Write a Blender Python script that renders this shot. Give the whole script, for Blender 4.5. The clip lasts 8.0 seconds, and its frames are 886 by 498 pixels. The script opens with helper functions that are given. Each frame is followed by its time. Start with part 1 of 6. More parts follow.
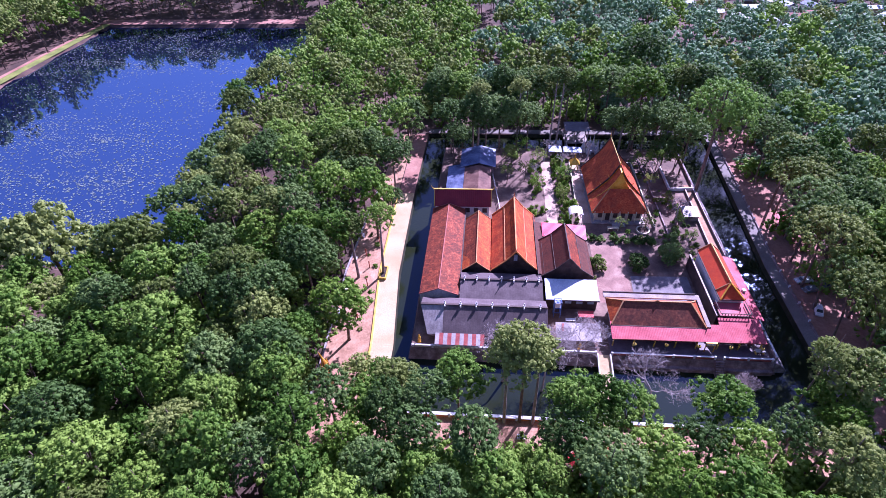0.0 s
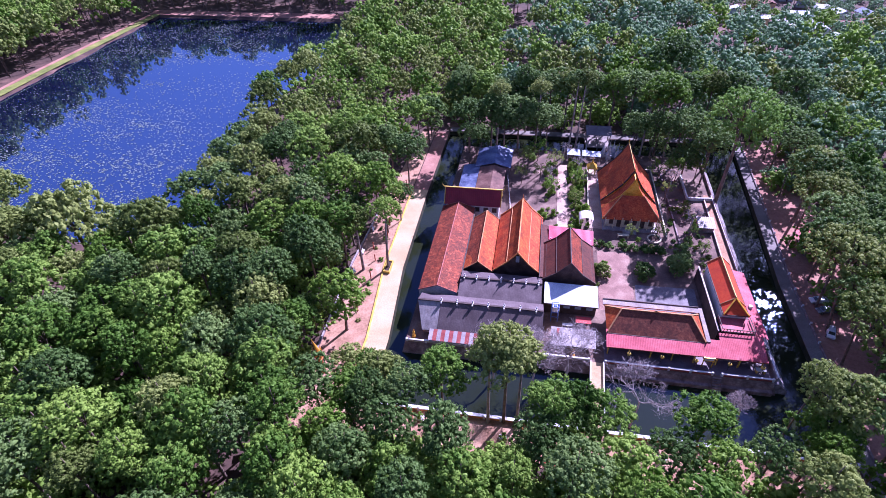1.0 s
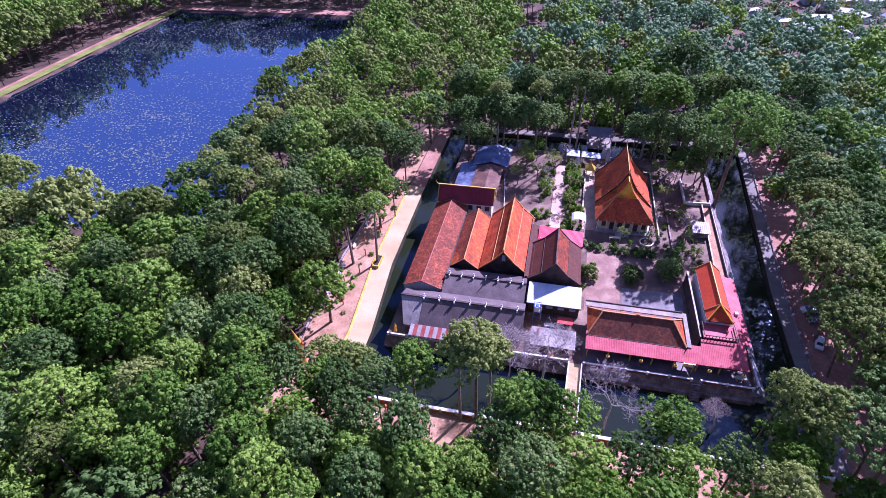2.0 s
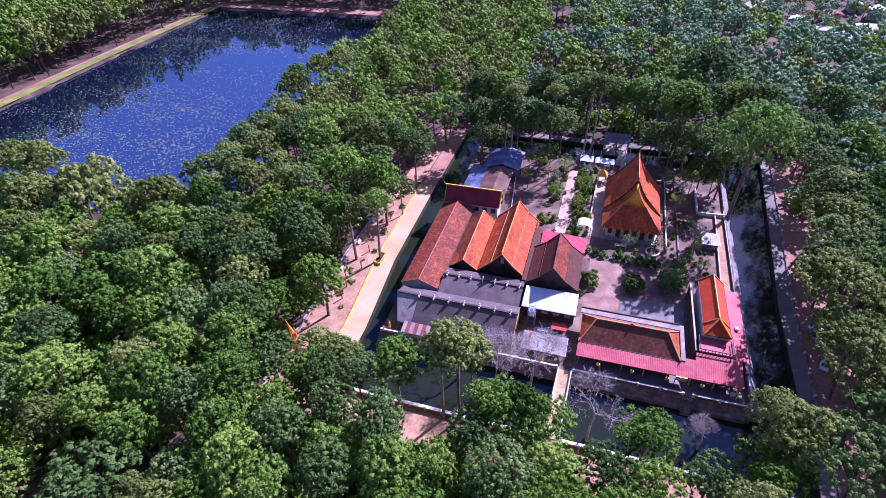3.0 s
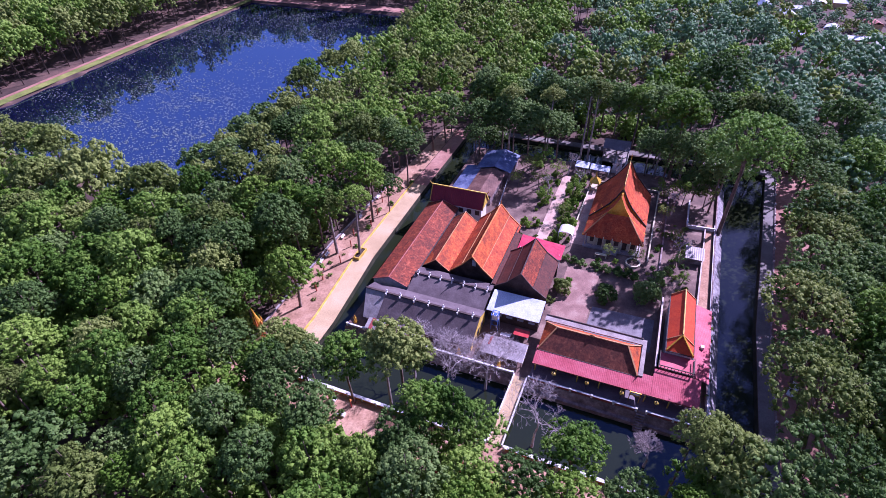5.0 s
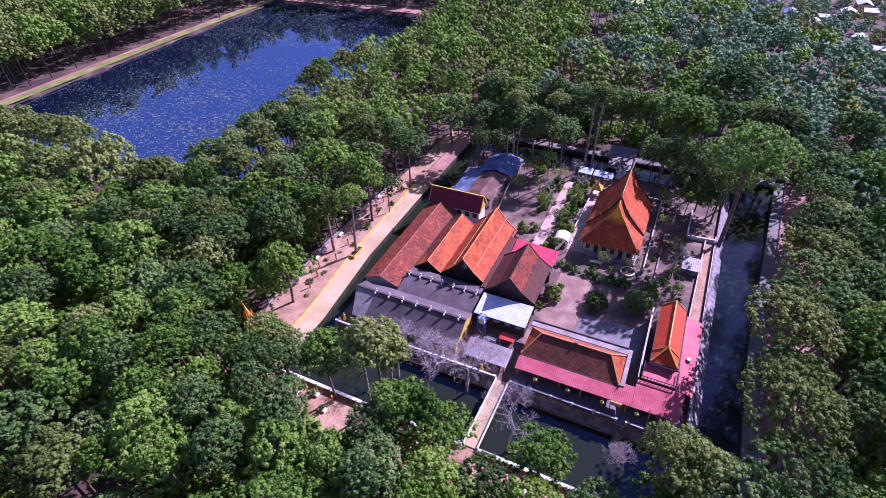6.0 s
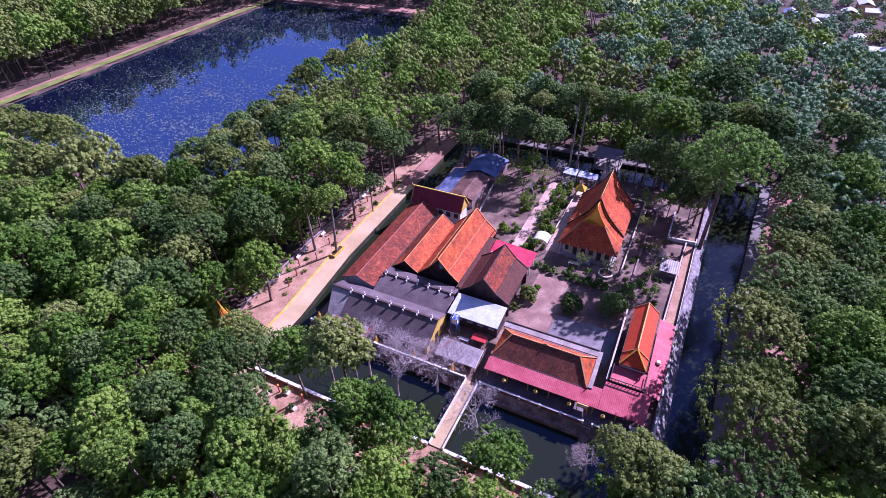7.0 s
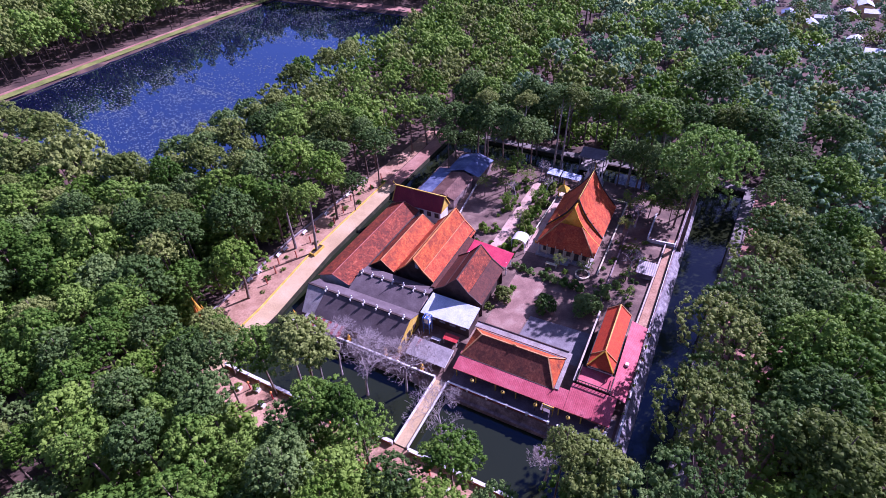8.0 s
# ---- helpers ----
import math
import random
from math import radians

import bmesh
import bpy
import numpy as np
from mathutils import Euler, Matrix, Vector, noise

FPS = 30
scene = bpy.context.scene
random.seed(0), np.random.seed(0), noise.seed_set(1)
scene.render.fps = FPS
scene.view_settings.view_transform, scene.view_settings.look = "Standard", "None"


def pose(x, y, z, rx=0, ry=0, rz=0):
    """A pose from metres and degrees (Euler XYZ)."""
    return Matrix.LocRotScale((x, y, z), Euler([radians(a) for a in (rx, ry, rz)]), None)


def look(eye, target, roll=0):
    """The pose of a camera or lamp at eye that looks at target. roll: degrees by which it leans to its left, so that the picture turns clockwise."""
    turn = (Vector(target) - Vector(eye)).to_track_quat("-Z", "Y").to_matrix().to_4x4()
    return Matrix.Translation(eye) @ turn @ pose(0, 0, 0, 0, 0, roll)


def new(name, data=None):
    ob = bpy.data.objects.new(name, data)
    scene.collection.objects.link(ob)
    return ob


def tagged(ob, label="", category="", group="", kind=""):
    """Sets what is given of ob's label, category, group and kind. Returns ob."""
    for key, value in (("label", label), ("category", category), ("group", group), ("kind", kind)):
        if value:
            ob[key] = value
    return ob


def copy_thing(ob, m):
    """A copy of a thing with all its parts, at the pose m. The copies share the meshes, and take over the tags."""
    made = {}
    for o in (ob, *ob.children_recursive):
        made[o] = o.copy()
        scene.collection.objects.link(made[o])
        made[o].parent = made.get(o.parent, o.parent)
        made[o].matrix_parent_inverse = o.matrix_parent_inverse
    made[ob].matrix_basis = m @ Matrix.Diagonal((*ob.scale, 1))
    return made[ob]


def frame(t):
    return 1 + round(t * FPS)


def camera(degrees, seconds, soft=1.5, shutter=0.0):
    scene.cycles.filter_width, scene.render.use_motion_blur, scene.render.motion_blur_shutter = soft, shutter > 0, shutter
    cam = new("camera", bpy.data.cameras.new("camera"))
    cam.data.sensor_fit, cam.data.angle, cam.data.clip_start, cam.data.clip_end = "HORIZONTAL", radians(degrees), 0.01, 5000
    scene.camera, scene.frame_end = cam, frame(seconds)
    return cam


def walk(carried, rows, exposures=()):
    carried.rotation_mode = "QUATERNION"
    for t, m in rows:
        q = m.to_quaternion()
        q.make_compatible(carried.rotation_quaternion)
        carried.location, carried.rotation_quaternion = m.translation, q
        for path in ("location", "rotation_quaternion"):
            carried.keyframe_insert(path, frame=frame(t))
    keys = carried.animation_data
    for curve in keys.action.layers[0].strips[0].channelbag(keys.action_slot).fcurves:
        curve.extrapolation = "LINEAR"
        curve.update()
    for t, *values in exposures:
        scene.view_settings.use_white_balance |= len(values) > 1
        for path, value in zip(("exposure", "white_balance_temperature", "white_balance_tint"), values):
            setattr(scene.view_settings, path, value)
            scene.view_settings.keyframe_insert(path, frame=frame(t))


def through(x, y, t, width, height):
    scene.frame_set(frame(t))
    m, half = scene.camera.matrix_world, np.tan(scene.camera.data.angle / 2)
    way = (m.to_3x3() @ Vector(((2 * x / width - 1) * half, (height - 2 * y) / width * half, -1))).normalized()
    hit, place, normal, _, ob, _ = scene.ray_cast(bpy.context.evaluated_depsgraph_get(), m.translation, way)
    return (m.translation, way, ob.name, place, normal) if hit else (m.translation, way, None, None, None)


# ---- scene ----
cam = camera(81.16, 8.0, soft=0.5)
# seconds, eye, heading, pitch and lean
PATH = [
    (0, 0.00, 0.00, 93.98, 6.14, -39.37, -2.38),
    (0.5, 4.27, 0.09, 94.05, 8.96, -39.38, -2.32),
    (1, 8.68, 0.21, 94.09, 11.28, -39.39, -2.37),
    (1.5, 13.13, 0.50, 93.99, 12.67, -39.34, -2.45),
    (1.7, 14.86, 0.68, 93.91, 13.04, -39.42, -2.38),
    (2.8, 24.05, 1.94, 93.52, 18.26, -39.09, -2.58),
    (3, 25.69, 2.34, 93.48, 18.71, -39.06, -2.58),
    (3.5, 29.68, 3.63, 93.48, 19.55, -39.09, -2.63),
    (4, 33.49, 4.84, 93.54, 21.68, -39.09, -2.62),
    (4.5, 37.16, 6.20, 93.65, 22.53, -39.11, -2.50),
    (4.7, 38.61, 6.78, 93.69, 22.86, -39.15, -2.52),
    (6, 48.06, 10.39, 93.79, 26.80, -38.87, -2.38),
    (6.5, 51.69, 12.08, 93.79, 27.34, -38.87, -2.49),
    (7, 55.36, 13.82, 93.90, 27.89, -38.91, -2.62),
    (7.5, 58.89, 15.57, 93.95, 28.34, -38.97, -2.75),
    (8, 62.40, 17.28, 94.00, 28.76, -39.01, -2.64),
]
walk(cam, [(t, pose(x, y, z, 90 + pitch, 0, yaw) @ pose(0, 0, 0, 0, 0, lean)) for t, x, y, z, yaw, pitch, lean in PATH],
     [(0, 1.30, 5060, 54), (3.5, 1.00, 5100, 56), (8, 0.86, 5150, 61)])

# ---- light ----
SUN_UP, SUN_AZ = radians(37.8), radians(31.1)
sun_way = Vector((math.sin(SUN_AZ) * math.cos(SUN_UP), math.cos(SUN_AZ) * math.cos(SUN_UP), math.sin(SUN_UP)))
world = bpy.data.worlds.new("sky")
scene.world = world
world.use_nodes = True
wn, wl = world.node_tree.nodes, world.node_tree.links
sky = wn.new("ShaderNodeTexSky")
sky.sky_type = "NISHITA"
sky.sun_disc = False
sky.sun_elevation, sky.sun_rotation = SUN_UP, SUN_AZ
wl.new(sky.outputs[0], wn["Background"].inputs["Color"])
wn["Background"].inputs["Strength"].default_value = 0.066
sun = new("sun", bpy.data.lights.new("sun", "SUN"))
sun.data.energy, sun.data.angle, sun.data.color = 5.0, radians(0.53), (1.0, 0.95, 0.88)
sun.matrix_world = look(sun_way * 300, (0, 0, 0))


# ---- materials ----
def shader(name, rough=0.8, metal=0.0, spec=0.3):
    m = bpy.data.materials.new(name)
    m.use_nodes = True
    b = m.node_tree.nodes["Principled BSDF"]
    b.inputs["Roughness"].default_value, b.inputs["Metallic"].default_value = rough, metal
    b.inputs["Specular IOR Level"].default_value = spec
    return m, m.node_tree.nodes, m.node_tree.links, b


def rgba(c):
    return (*c, 1.0)


def ramp(nodes, stops):
    r = nodes.new("ShaderNodeValToRGB")
    e = r.color_ramp.elements
    while len(e) < len(stops):
        e.new(0.5)
    for k, (p, c) in zip(e, stops):
        k.position, k.color = p, rgba(c)
    return r


def noise_node(nodes, links, vec, scale, detail=4.0, rough=0.6):
    n = nodes.new("ShaderNodeTexNoise")
    n.inputs["Scale"].default_value, n.inputs["Detail"].default_value, n.inputs["Roughness"].default_value = scale, detail, rough
    links.new(vec, n.inputs["Vector"])
    return n


def mixed(nodes, links, fac, a, b, mode="MIX"):
    n = nodes.new("ShaderNodeMix")
    n.data_type, n.blend_type = "RGBA", mode
    for socket, value in ((n.inputs["Factor"], fac), (n.inputs["A"], a), (n.inputs["B"], b)):
        if isinstance(value, bpy.types.NodeSocket):
            links.new(value, socket)
        elif isinstance(value, tuple):
            socket.default_value = rgba(value)
        else:
            socket.default_value = value
    return n.outputs["Result"]


def place(nodes):
    """World place of the shaded point, the same for every object."""
    return nodes.new("ShaderNodeNewGeometry").outputs["Position"]


def surface(name, dark, mid, light, big=0.25, fine=6.0, rough=0.85, bump=0.3, metal=0.0, spec=0.3):
    """A worn, stained plain surface: stains at one scale, grain at another."""
    m, nodes, links, b = shader(name, rough, metal, spec)
    p = place(nodes)
    n1, n2 = noise_node(nodes, links, p, big, 5), noise_node(nodes, links, p, fine, 6, 0.7)
    r1 = ramp(nodes, [(0.3, dark), (0.5, mid), (0.72, light)])
    links.new(n1.outputs["Fac"], r1.inputs[0])
    r2 = ramp(nodes, [(0.25, (0.62, 0.62, 0.62)), (0.7, (1.12, 1.12, 1.12))])
    links.new(n2.outputs["Fac"], r2.inputs[0])
    links.new(mixed(nodes, links, 1.0, r1.outputs[0], r2.outputs[0], "MULTIPLY"), b.inputs["Base Color"])
    if bump:
        bm = nodes.new("ShaderNodeBump")
        bm.inputs["Strength"].default_value, bm.inputs["Distance"].default_value = bump, 0.05
        links.new(n2.outputs["Fac"], bm.inputs["Height"])
        links.new(bm.outputs[0], b.inputs["Normal"])
    return m


def tiles(name, colours, stain, size=0.28, stains=0.5, rough=0.75):
    """Small roof tiles: each its own tone, with stains and moss over many of them."""
    m, nodes, links, b = shader(name, rough, 0.0, 0.16)
    p = place(nodes)
    v = nodes.new("ShaderNodeTexVoronoi")
    v.inputs["Scale"].default_value = 1 / size
    links.new(p, v.inputs["Vector"])
    r = ramp(nodes, [(i / (len(colours) - 1), c) for i, c in enumerate(colours)])
    sep = nodes.new("ShaderNodeSeparateColor")
    links.new(v.outputs["Color"], sep.inputs[0])
    patch = noise_node(nodes, links, p, 1.1, 5, 0.65)
    wide = nodes.new("ShaderNodeMapRange")
    wide.inputs["From Min"].default_value, wide.inputs["From Max"].default_value = 0.3, 0.7
    links.new(patch.outputs["Fac"], wide.inputs["Value"])
    tone = nodes.new("ShaderNodeMix")
    tone.inputs["Factor"].default_value = 0.52
    links.new(sep.outputs[0], tone.inputs["A"])
    links.new(wide.outputs["Result"], tone.inputs["B"])
    links.new(tone.outputs["Result"], r.inputs[0])
    n = noise_node(nodes, links, p, 0.35, 6, 0.7)
    f = ramp(nodes, [(0.42, (0, 0, 0)), (0.72, (stains, stains, stains))])
    links.new(n.outputs["Fac"], f.inputs[0])
    links.new(mixed(nodes, links, f.outputs[0], r.outputs[0], stain), b.inputs["Base Color"])
    bm = nodes.new("ShaderNodeBump")
    bm.inputs["Strength"].default_value, bm.inputs["Distance"].default_value = 0.12, 0.03
    links.new(v.outputs["Distance"], bm.inputs["Height"])
    links.new(bm.outputs[0], b.inputs["Normal"])
    return m


def water(name, colour, waves=0.7, strength=0.08, rough=0.04, ior=1.4, tint=(1.0, 1.0, 1.0)):
    m, nodes, links, b = shader(name, rough, 0.0, 0.5)
    b.inputs["Base Color"].default_value = rgba(colour)
    b.inputs["IOR"].default_value = ior
    b.inputs["Specular Tint"].default_value = rgba(tint)
    p = place(nodes)
    n = noise_node(nodes, links, p, waves, 3)
    bm = nodes.new("ShaderNodeBump")
    bm.inputs["Strength"].default_value, bm.inputs["Distance"].default_value = strength, 0.1
    links.new(n.outputs["Fac"], bm.inputs["Height"])
    links.new(bm.outputs[0], b.inputs["Normal"])
    return m


def foliage(name, dark, mid, light, through=0.42):
    """Leaves: tone by tree, by clump and by leaf; light passes partly through."""
    m, nodes, links, b = shader(name, 0.58, 0.0, 0.13)
    p = place(nodes)
    info = nodes.new("ShaderNodeObjectInfo")
    geo = nodes.new("ShaderNodeNewGeometry")
    n = noise_node(nodes, links, p, 0.14, 3)
    add = nodes.new("ShaderNodeMath")
    add.operation = "MULTIPLY_ADD"
    links.new(info.outputs["Random"], add.inputs[0])
    add.inputs[1].default_value = 0.46
    tuft = noise_node(nodes, links, p, 0.75, 2)
    both = nodes.new("ShaderNodeMath")
    both.operation = "MULTIPLY_ADD"
    links.new(tuft.outputs["Fac"], both.inputs[0])
    both.inputs[1].default_value = 0.35
    links.new(n.outputs["Fac"], both.inputs[2])
    links.new(both.outputs[0], add.inputs[2])
    add2 = nodes.new("ShaderNodeMath")
    add2.operation = "MULTIPLY_ADD"
    links.new(geo.outputs["Random Per Island"], add2.inputs[0])
    add2.inputs[1].default_value = 0.18
    links.new(add.outputs[0], add2.inputs[2])
    r = ramp(nodes, [(0.36, dark), (0.74, mid), (0.97, light)])
    scaled = nodes.new("ShaderNodeMath")
    scaled.operation = "MULTIPLY"
    scaled.inputs[1].default_value = 0.82
    links.new(add2.outputs[0], scaled.inputs[0])
    links.new(scaled.outputs[0], r.inputs[0])
    links.new(r.outputs[0], b.inputs["Base Color"])
    tr = nodes.new("ShaderNodeBsdfTranslucent")
    links.new(r.outputs[0], tr.inputs["Color"])
    mix = nodes.new("ShaderNodeMixShader")
    mix.inputs[0].default_value = through
    links.new(b.outputs[0], mix.inputs[1])
    links.new(tr.outputs[0], mix.inputs[2])
    links.new(mix.outputs[0], nodes["Material Output"].inputs["Surface"])
    return m


SOIL = surface("forest_soil", (0.05, 0.032, 0.026), (0.09, 0.055, 0.042), (0.20, 0.115, 0.085), 0.08, 1.5, 0.95, 0.5)
PAVING = surface("pink_paving", (0.095, 0.058, 0.048), (0.170, 0.104, 0.082), (0.35, 0.24, 0.18), 0.2, 2.5, 0.85, 0.2)
CREAM = surface("cream_concrete", (0.44, 0.305, 0.155), (0.54, 0.385, 0.21), (0.61, 0.455, 0.27), 0.15, 3.0, 0.85, 0.2)
SAND = surface("pink_sand", (0.30, 0.162, 0.096), (0.44, 0.252, 0.158), (0.56, 0.355, 0.235), 0.25, 2.0, 0.95, 0.3)
ROAD = surface("grey_concrete_road", (0.135, 0.115, 0.105), (0.195, 0.168, 0.155), (0.27, 0.235, 0.22), 0.15, 3.0, 0.85, 0.2)
STONE = surface("retaining_stone", (0.12, 0.082, 0.082), (0.25, 0.175, 0.17), (0.46, 0.36, 0.35), 0.6, 4.0, 0.9, 0.5)
WHITE = surface("white_paint", (0.62, 0.58, 0.57), (0.76, 0.73, 0.72), (0.82, 0.80, 0.79), 0.4, 5.0, 0.7, 0.1)
YELLOW = surface("yellow_paint", (0.52, 0.33, 0.05), (0.70, 0.46, 0.07), (0.78, 0.56, 0.15), 0.5, 5.0, 0.6, 0.1)
GOLD = surface("gold_paint", (0.55, 0.25, 0.03), (0.80, 0.42, 0.04), (0.85, 0.55, 0.10), 0.8, 6.0, 0.4, 0.1, 0.3)
ORANGE = surface("orange_paint", (0.55, 0.16, 0.04), (0.72, 0.24, 0.06), (0.78, 0.34, 0.12), 0.5, 5.0, 0.6, 0.1)
REDP = surface("red_paint", (0.42, 0.03, 0.03), (0.60, 0.05, 0.05), (0.70, 0.10, 0.08), 0.6, 5.0, 0.5, 0.1)
# One near-black brown for walls, trims, tyres and the panels in openings.
DARK = surface("near_black_brown", (0.035, 0.022, 0.02), (0.07, 0.045, 0.04), (0.12, 0.08, 0.07), 0.5, 5.0, 0.7, 0.2)
TILE_OLD = tiles("old_brown_tile", [(0.070, 0.020, 0.014), (0.130, 0.030, 0.018), (0.23, 0.046, 0.022), (0.36, 0.078, 0.032), (0.54, 0.20, 0.115)], (0.055, 0.022, 0.017), 0.24, 0.85)
TILE_ORANGE = tiles("orange_tile", [(0.22, 0.034, 0.014), (0.40, 0.066, 0.018), (0.56, 0.118, 0.026), (0.66, 0.20, 0.045)], (0.11, 0.028, 0.020), 0.3, 0.95)
# Tile of the lower slopes, also the shade tone of one west slope.
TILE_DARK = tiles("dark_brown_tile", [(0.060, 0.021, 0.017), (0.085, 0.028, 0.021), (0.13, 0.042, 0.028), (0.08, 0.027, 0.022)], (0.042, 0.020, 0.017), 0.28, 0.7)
TILE_BRIGHT = tiles("bright_red_tile", [(0.50, 0.046, 0.018), (0.60, 0.066, 0.022), (0.66, 0.092, 0.028), (0.55, 0.056, 0.020)], (0.40, 0.050, 0.034), 0.28, 0.5)
TILE_RED = tiles("red_tile", [(0.28, 0.034, 0.015), (0.44, 0.064, 0.021), (0.56, 0.115, 0.034), (0.64, 0.19, 0.06)], (0.15, 0.032, 0.022), 0.28, 0.8)
MAROON = surface("maroon_sheet", (0.17, 0.012, 0.025), (0.22, 0.018, 0.03), (0.26, 0.03, 0.04), 0.2, 4.0, 0.5, 0.05)
CRIMSON = surface("crimson_sheet", (0.50, 0.03, 0.08), (0.62, 0.05, 0.10), (0.66, 0.09, 0.13), 0.3, 4.0, 0.45, 0.05)
PINKROOF = surface("faded_pink_sheet", (0.44, 0.075, 0.095), (0.53, 0.105, 0.13), (0.60, 0.16, 0.185), 0.35, 3.0, 0.65, 0.1, 0.0, 0.2)
GREYROOF = surface("grey_fibre_cement", (0.095, 0.070, 0.074), (0.130, 0.098, 0.102), (0.178, 0.140, 0.143), 0.3, 3.0, 0.9, 0.2)
PALEROOF = surface("pale_zinc_sheet", (0.25, 0.215, 0.215), (0.36, 0.315, 0.31), (0.48, 0.43, 0.42), 0.4, 3.0, 0.6, 0.15, 0.1)
MIDROOF = surface("worn_grey_sheet", (0.17, 0.14, 0.155), (0.23, 0.195, 0.21), (0.30, 0.26, 0.275), 0.4, 3.0, 0.8, 0.15)
PALEBLUE = surface("blue_white_sheet", (0.44, 0.48, 0.58), (0.56, 0.60, 0.69), (0.66, 0.69, 0.75), 0.5, 4.0, 0.5, 0.1)
BLUEROOF = surface("blue_grey_sheet", (0.09, 0.11, 0.20), (0.16, 0.19, 0.32), (0.34, 0.38, 0.52), 0.35, 2.0, 0.4, 0.1, 0.2)
RUST = surface("rusty_sheet", (0.11, 0.055, 0.045), (0.19, 0.095, 0.072), (0.30, 0.17, 0.13), 0.3, 2.0, 0.8, 0.2)
PALETRIM = surface("pale_trim", (0.42, 0.34, 0.30), (0.54, 0.45, 0.40), (0.62, 0.54, 0.48), 0.5, 4.0, 0.8, 0.1)
DULLORANGE = surface("dull_orange_ridge", (0.40, 0.17, 0.06), (0.52, 0.25, 0.10), (0.60, 0.33, 0.16), 0.5, 4.0, 0.7, 0.1)
RUSTRED = surface("rusty_red_sheet", (0.24, 0.04, 0.04), (0.34, 0.07, 0.06), (0.44, 0.14, 0.12), 0.5, 3.0, 0.7, 0.1)
BLUEPAINT = surface("blue_paint", (0.05, 0.10, 0.35), (0.08, 0.16, 0.48), (0.14, 0.24, 0.55), 0.5, 3.0, 0.5, 0.1)
BLUEWALL = surface("blue_grey_wall", (0.24, 0.28, 0.36), (0.34, 0.39, 0.48), (0.44, 0.48, 0.56), 0.5, 4.0, 0.8, 0.1)
# Mossy tile with the front slope's shade mixed into its colour.
TILE_MOSS_SHADE = tiles("mossy_shaded_tile", [(0.10, 0.034, 0.028), (0.16, 0.050, 0.034), (0.24, 0.076, 0.045), (0.36, 0.14, 0.085)], (0.065, 0.034, 0.030), 0.30, 0.8)
CONCRETE = surface("stained_concrete", (0.22, 0.18, 0.165), (0.32, 0.27, 0.25), (0.42, 0.36, 0.33), 0.5, 4.0, 0.85, 0.2)
BARK = surface("bark", (0.09, 0.06, 0.045), (0.16, 0.11, 0.085), (0.28, 0.21, 0.17), 0.8, 5.0, 0.95, 0.5)
PALEBARK = surface("pale_bare_bark", (0.34, 0.28, 0.28), (0.46, 0.39, 0.38), (0.58, 0.50, 0.48), 0.8, 5.0, 0.95, 0.3)
# Red earth of the banks, also the shade tone of two strips by the moat.
REDEARTH_SHADE = surface("red_earth_and_shade", (0.26, 0.12, 0.09), (0.38, 0.19, 0.14), (0.50, 0.28, 0.21), 0.1, 1.5, 0.95, 0.3)
TOWNRED = surface("red_town_roof", (0.34, 0.10, 0.08), (0.44, 0.15, 0.12), (0.52, 0.22, 0.17), 0.4, 2.0, 0.8, 0.1)
GRASS = surface("bank_grass", (0.12, 0.15, 0.03), (0.20, 0.23, 0.05), (0.32, 0.31, 0.08), 0.15, 2.0, 0.95, 0.4)
LEAF = foliage("leaf_green", (0.033, 0.087, 0.010), (0.102, 0.208, 0.024), (0.228, 0.350, 0.056))
LEAF_DARK = foliage("leaf_dark", (0.032, 0.071, 0.015), (0.093, 0.171, 0.038), (0.197, 0.292, 0.080))
# Distance haze is put into this leaf colour: bluer and paler.
LEAF_HAZE = foliage("leaf_haze_tint", (0.046, 0.112, 0.050), (0.130, 0.246, 0.118), (0.230, 0.350, 0.180))
LEAF_BIG = foliage("leaf_fresh_green", (0.044, 0.112, 0.014), (0.120, 0.248, 0.034), (0.245, 0.395, 0.070))
LEAF_LIGHT = foliage("leaf_yellow_green", (0.052, 0.118, 0.011), (0.126, 0.237, 0.023), (0.240, 0.363, 0.056))
LEAF_DRY = foliage("leaf_olive", (0.060, 0.095, 0.018), (0.147, 0.201, 0.040), (0.275, 0.329, 0.083))
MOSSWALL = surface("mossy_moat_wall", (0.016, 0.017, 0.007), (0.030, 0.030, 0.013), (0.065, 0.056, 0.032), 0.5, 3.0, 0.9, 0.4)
MOAT = water("moat_water", (0.016, 0.021, 0.009), 1.6, 0.14, 0.05, 1.46, (0.18, 0.38, 1.0))
LAKE = water("lake_water", (0.006, 0.008, 0.028), 0.5, 0.05, 0.03, 4.9, (0.50, 0.66, 1.0))


# ---- builders ----
def thing(name, label, category, at=(0, 0, 0), group="", kind="", turn=0.0):
    ob = new(name)
    ob.empty_display_size = 0.5
    ob.matrix_basis = pose(*at, 0, 0, turn)
    return tagged(ob, label, category, group, kind)


def mesh_of(bm, material, smooth=False):
    me = bpy.data.meshes.new("mesh")
    bmesh.ops.recalc_face_normals(bm, faces=bm.faces[:])
    bm.to_mesh(me)
    bm.free()
    me.materials.append(material)
    if smooth:
        me.polygons.foreach_set("use_smooth", [True] * len(me.polygons))
    return me


def part(name, bm, material, parent=None, label="", smooth=False):
    ob = new(name, mesh_of(bm, material, smooth))
    if parent:
        ob.parent = parent
    return tagged(ob, label)


def setting(name, bm, material, label, category):
    return tagged(part(name, bm, material), label, category, "", "structure")


def solid(bm, points, faces):
    vs = [bm.verts.new(p) for p in points]
    for f in faces:
        bm.faces.new([vs[i] for i in f])
    return vs


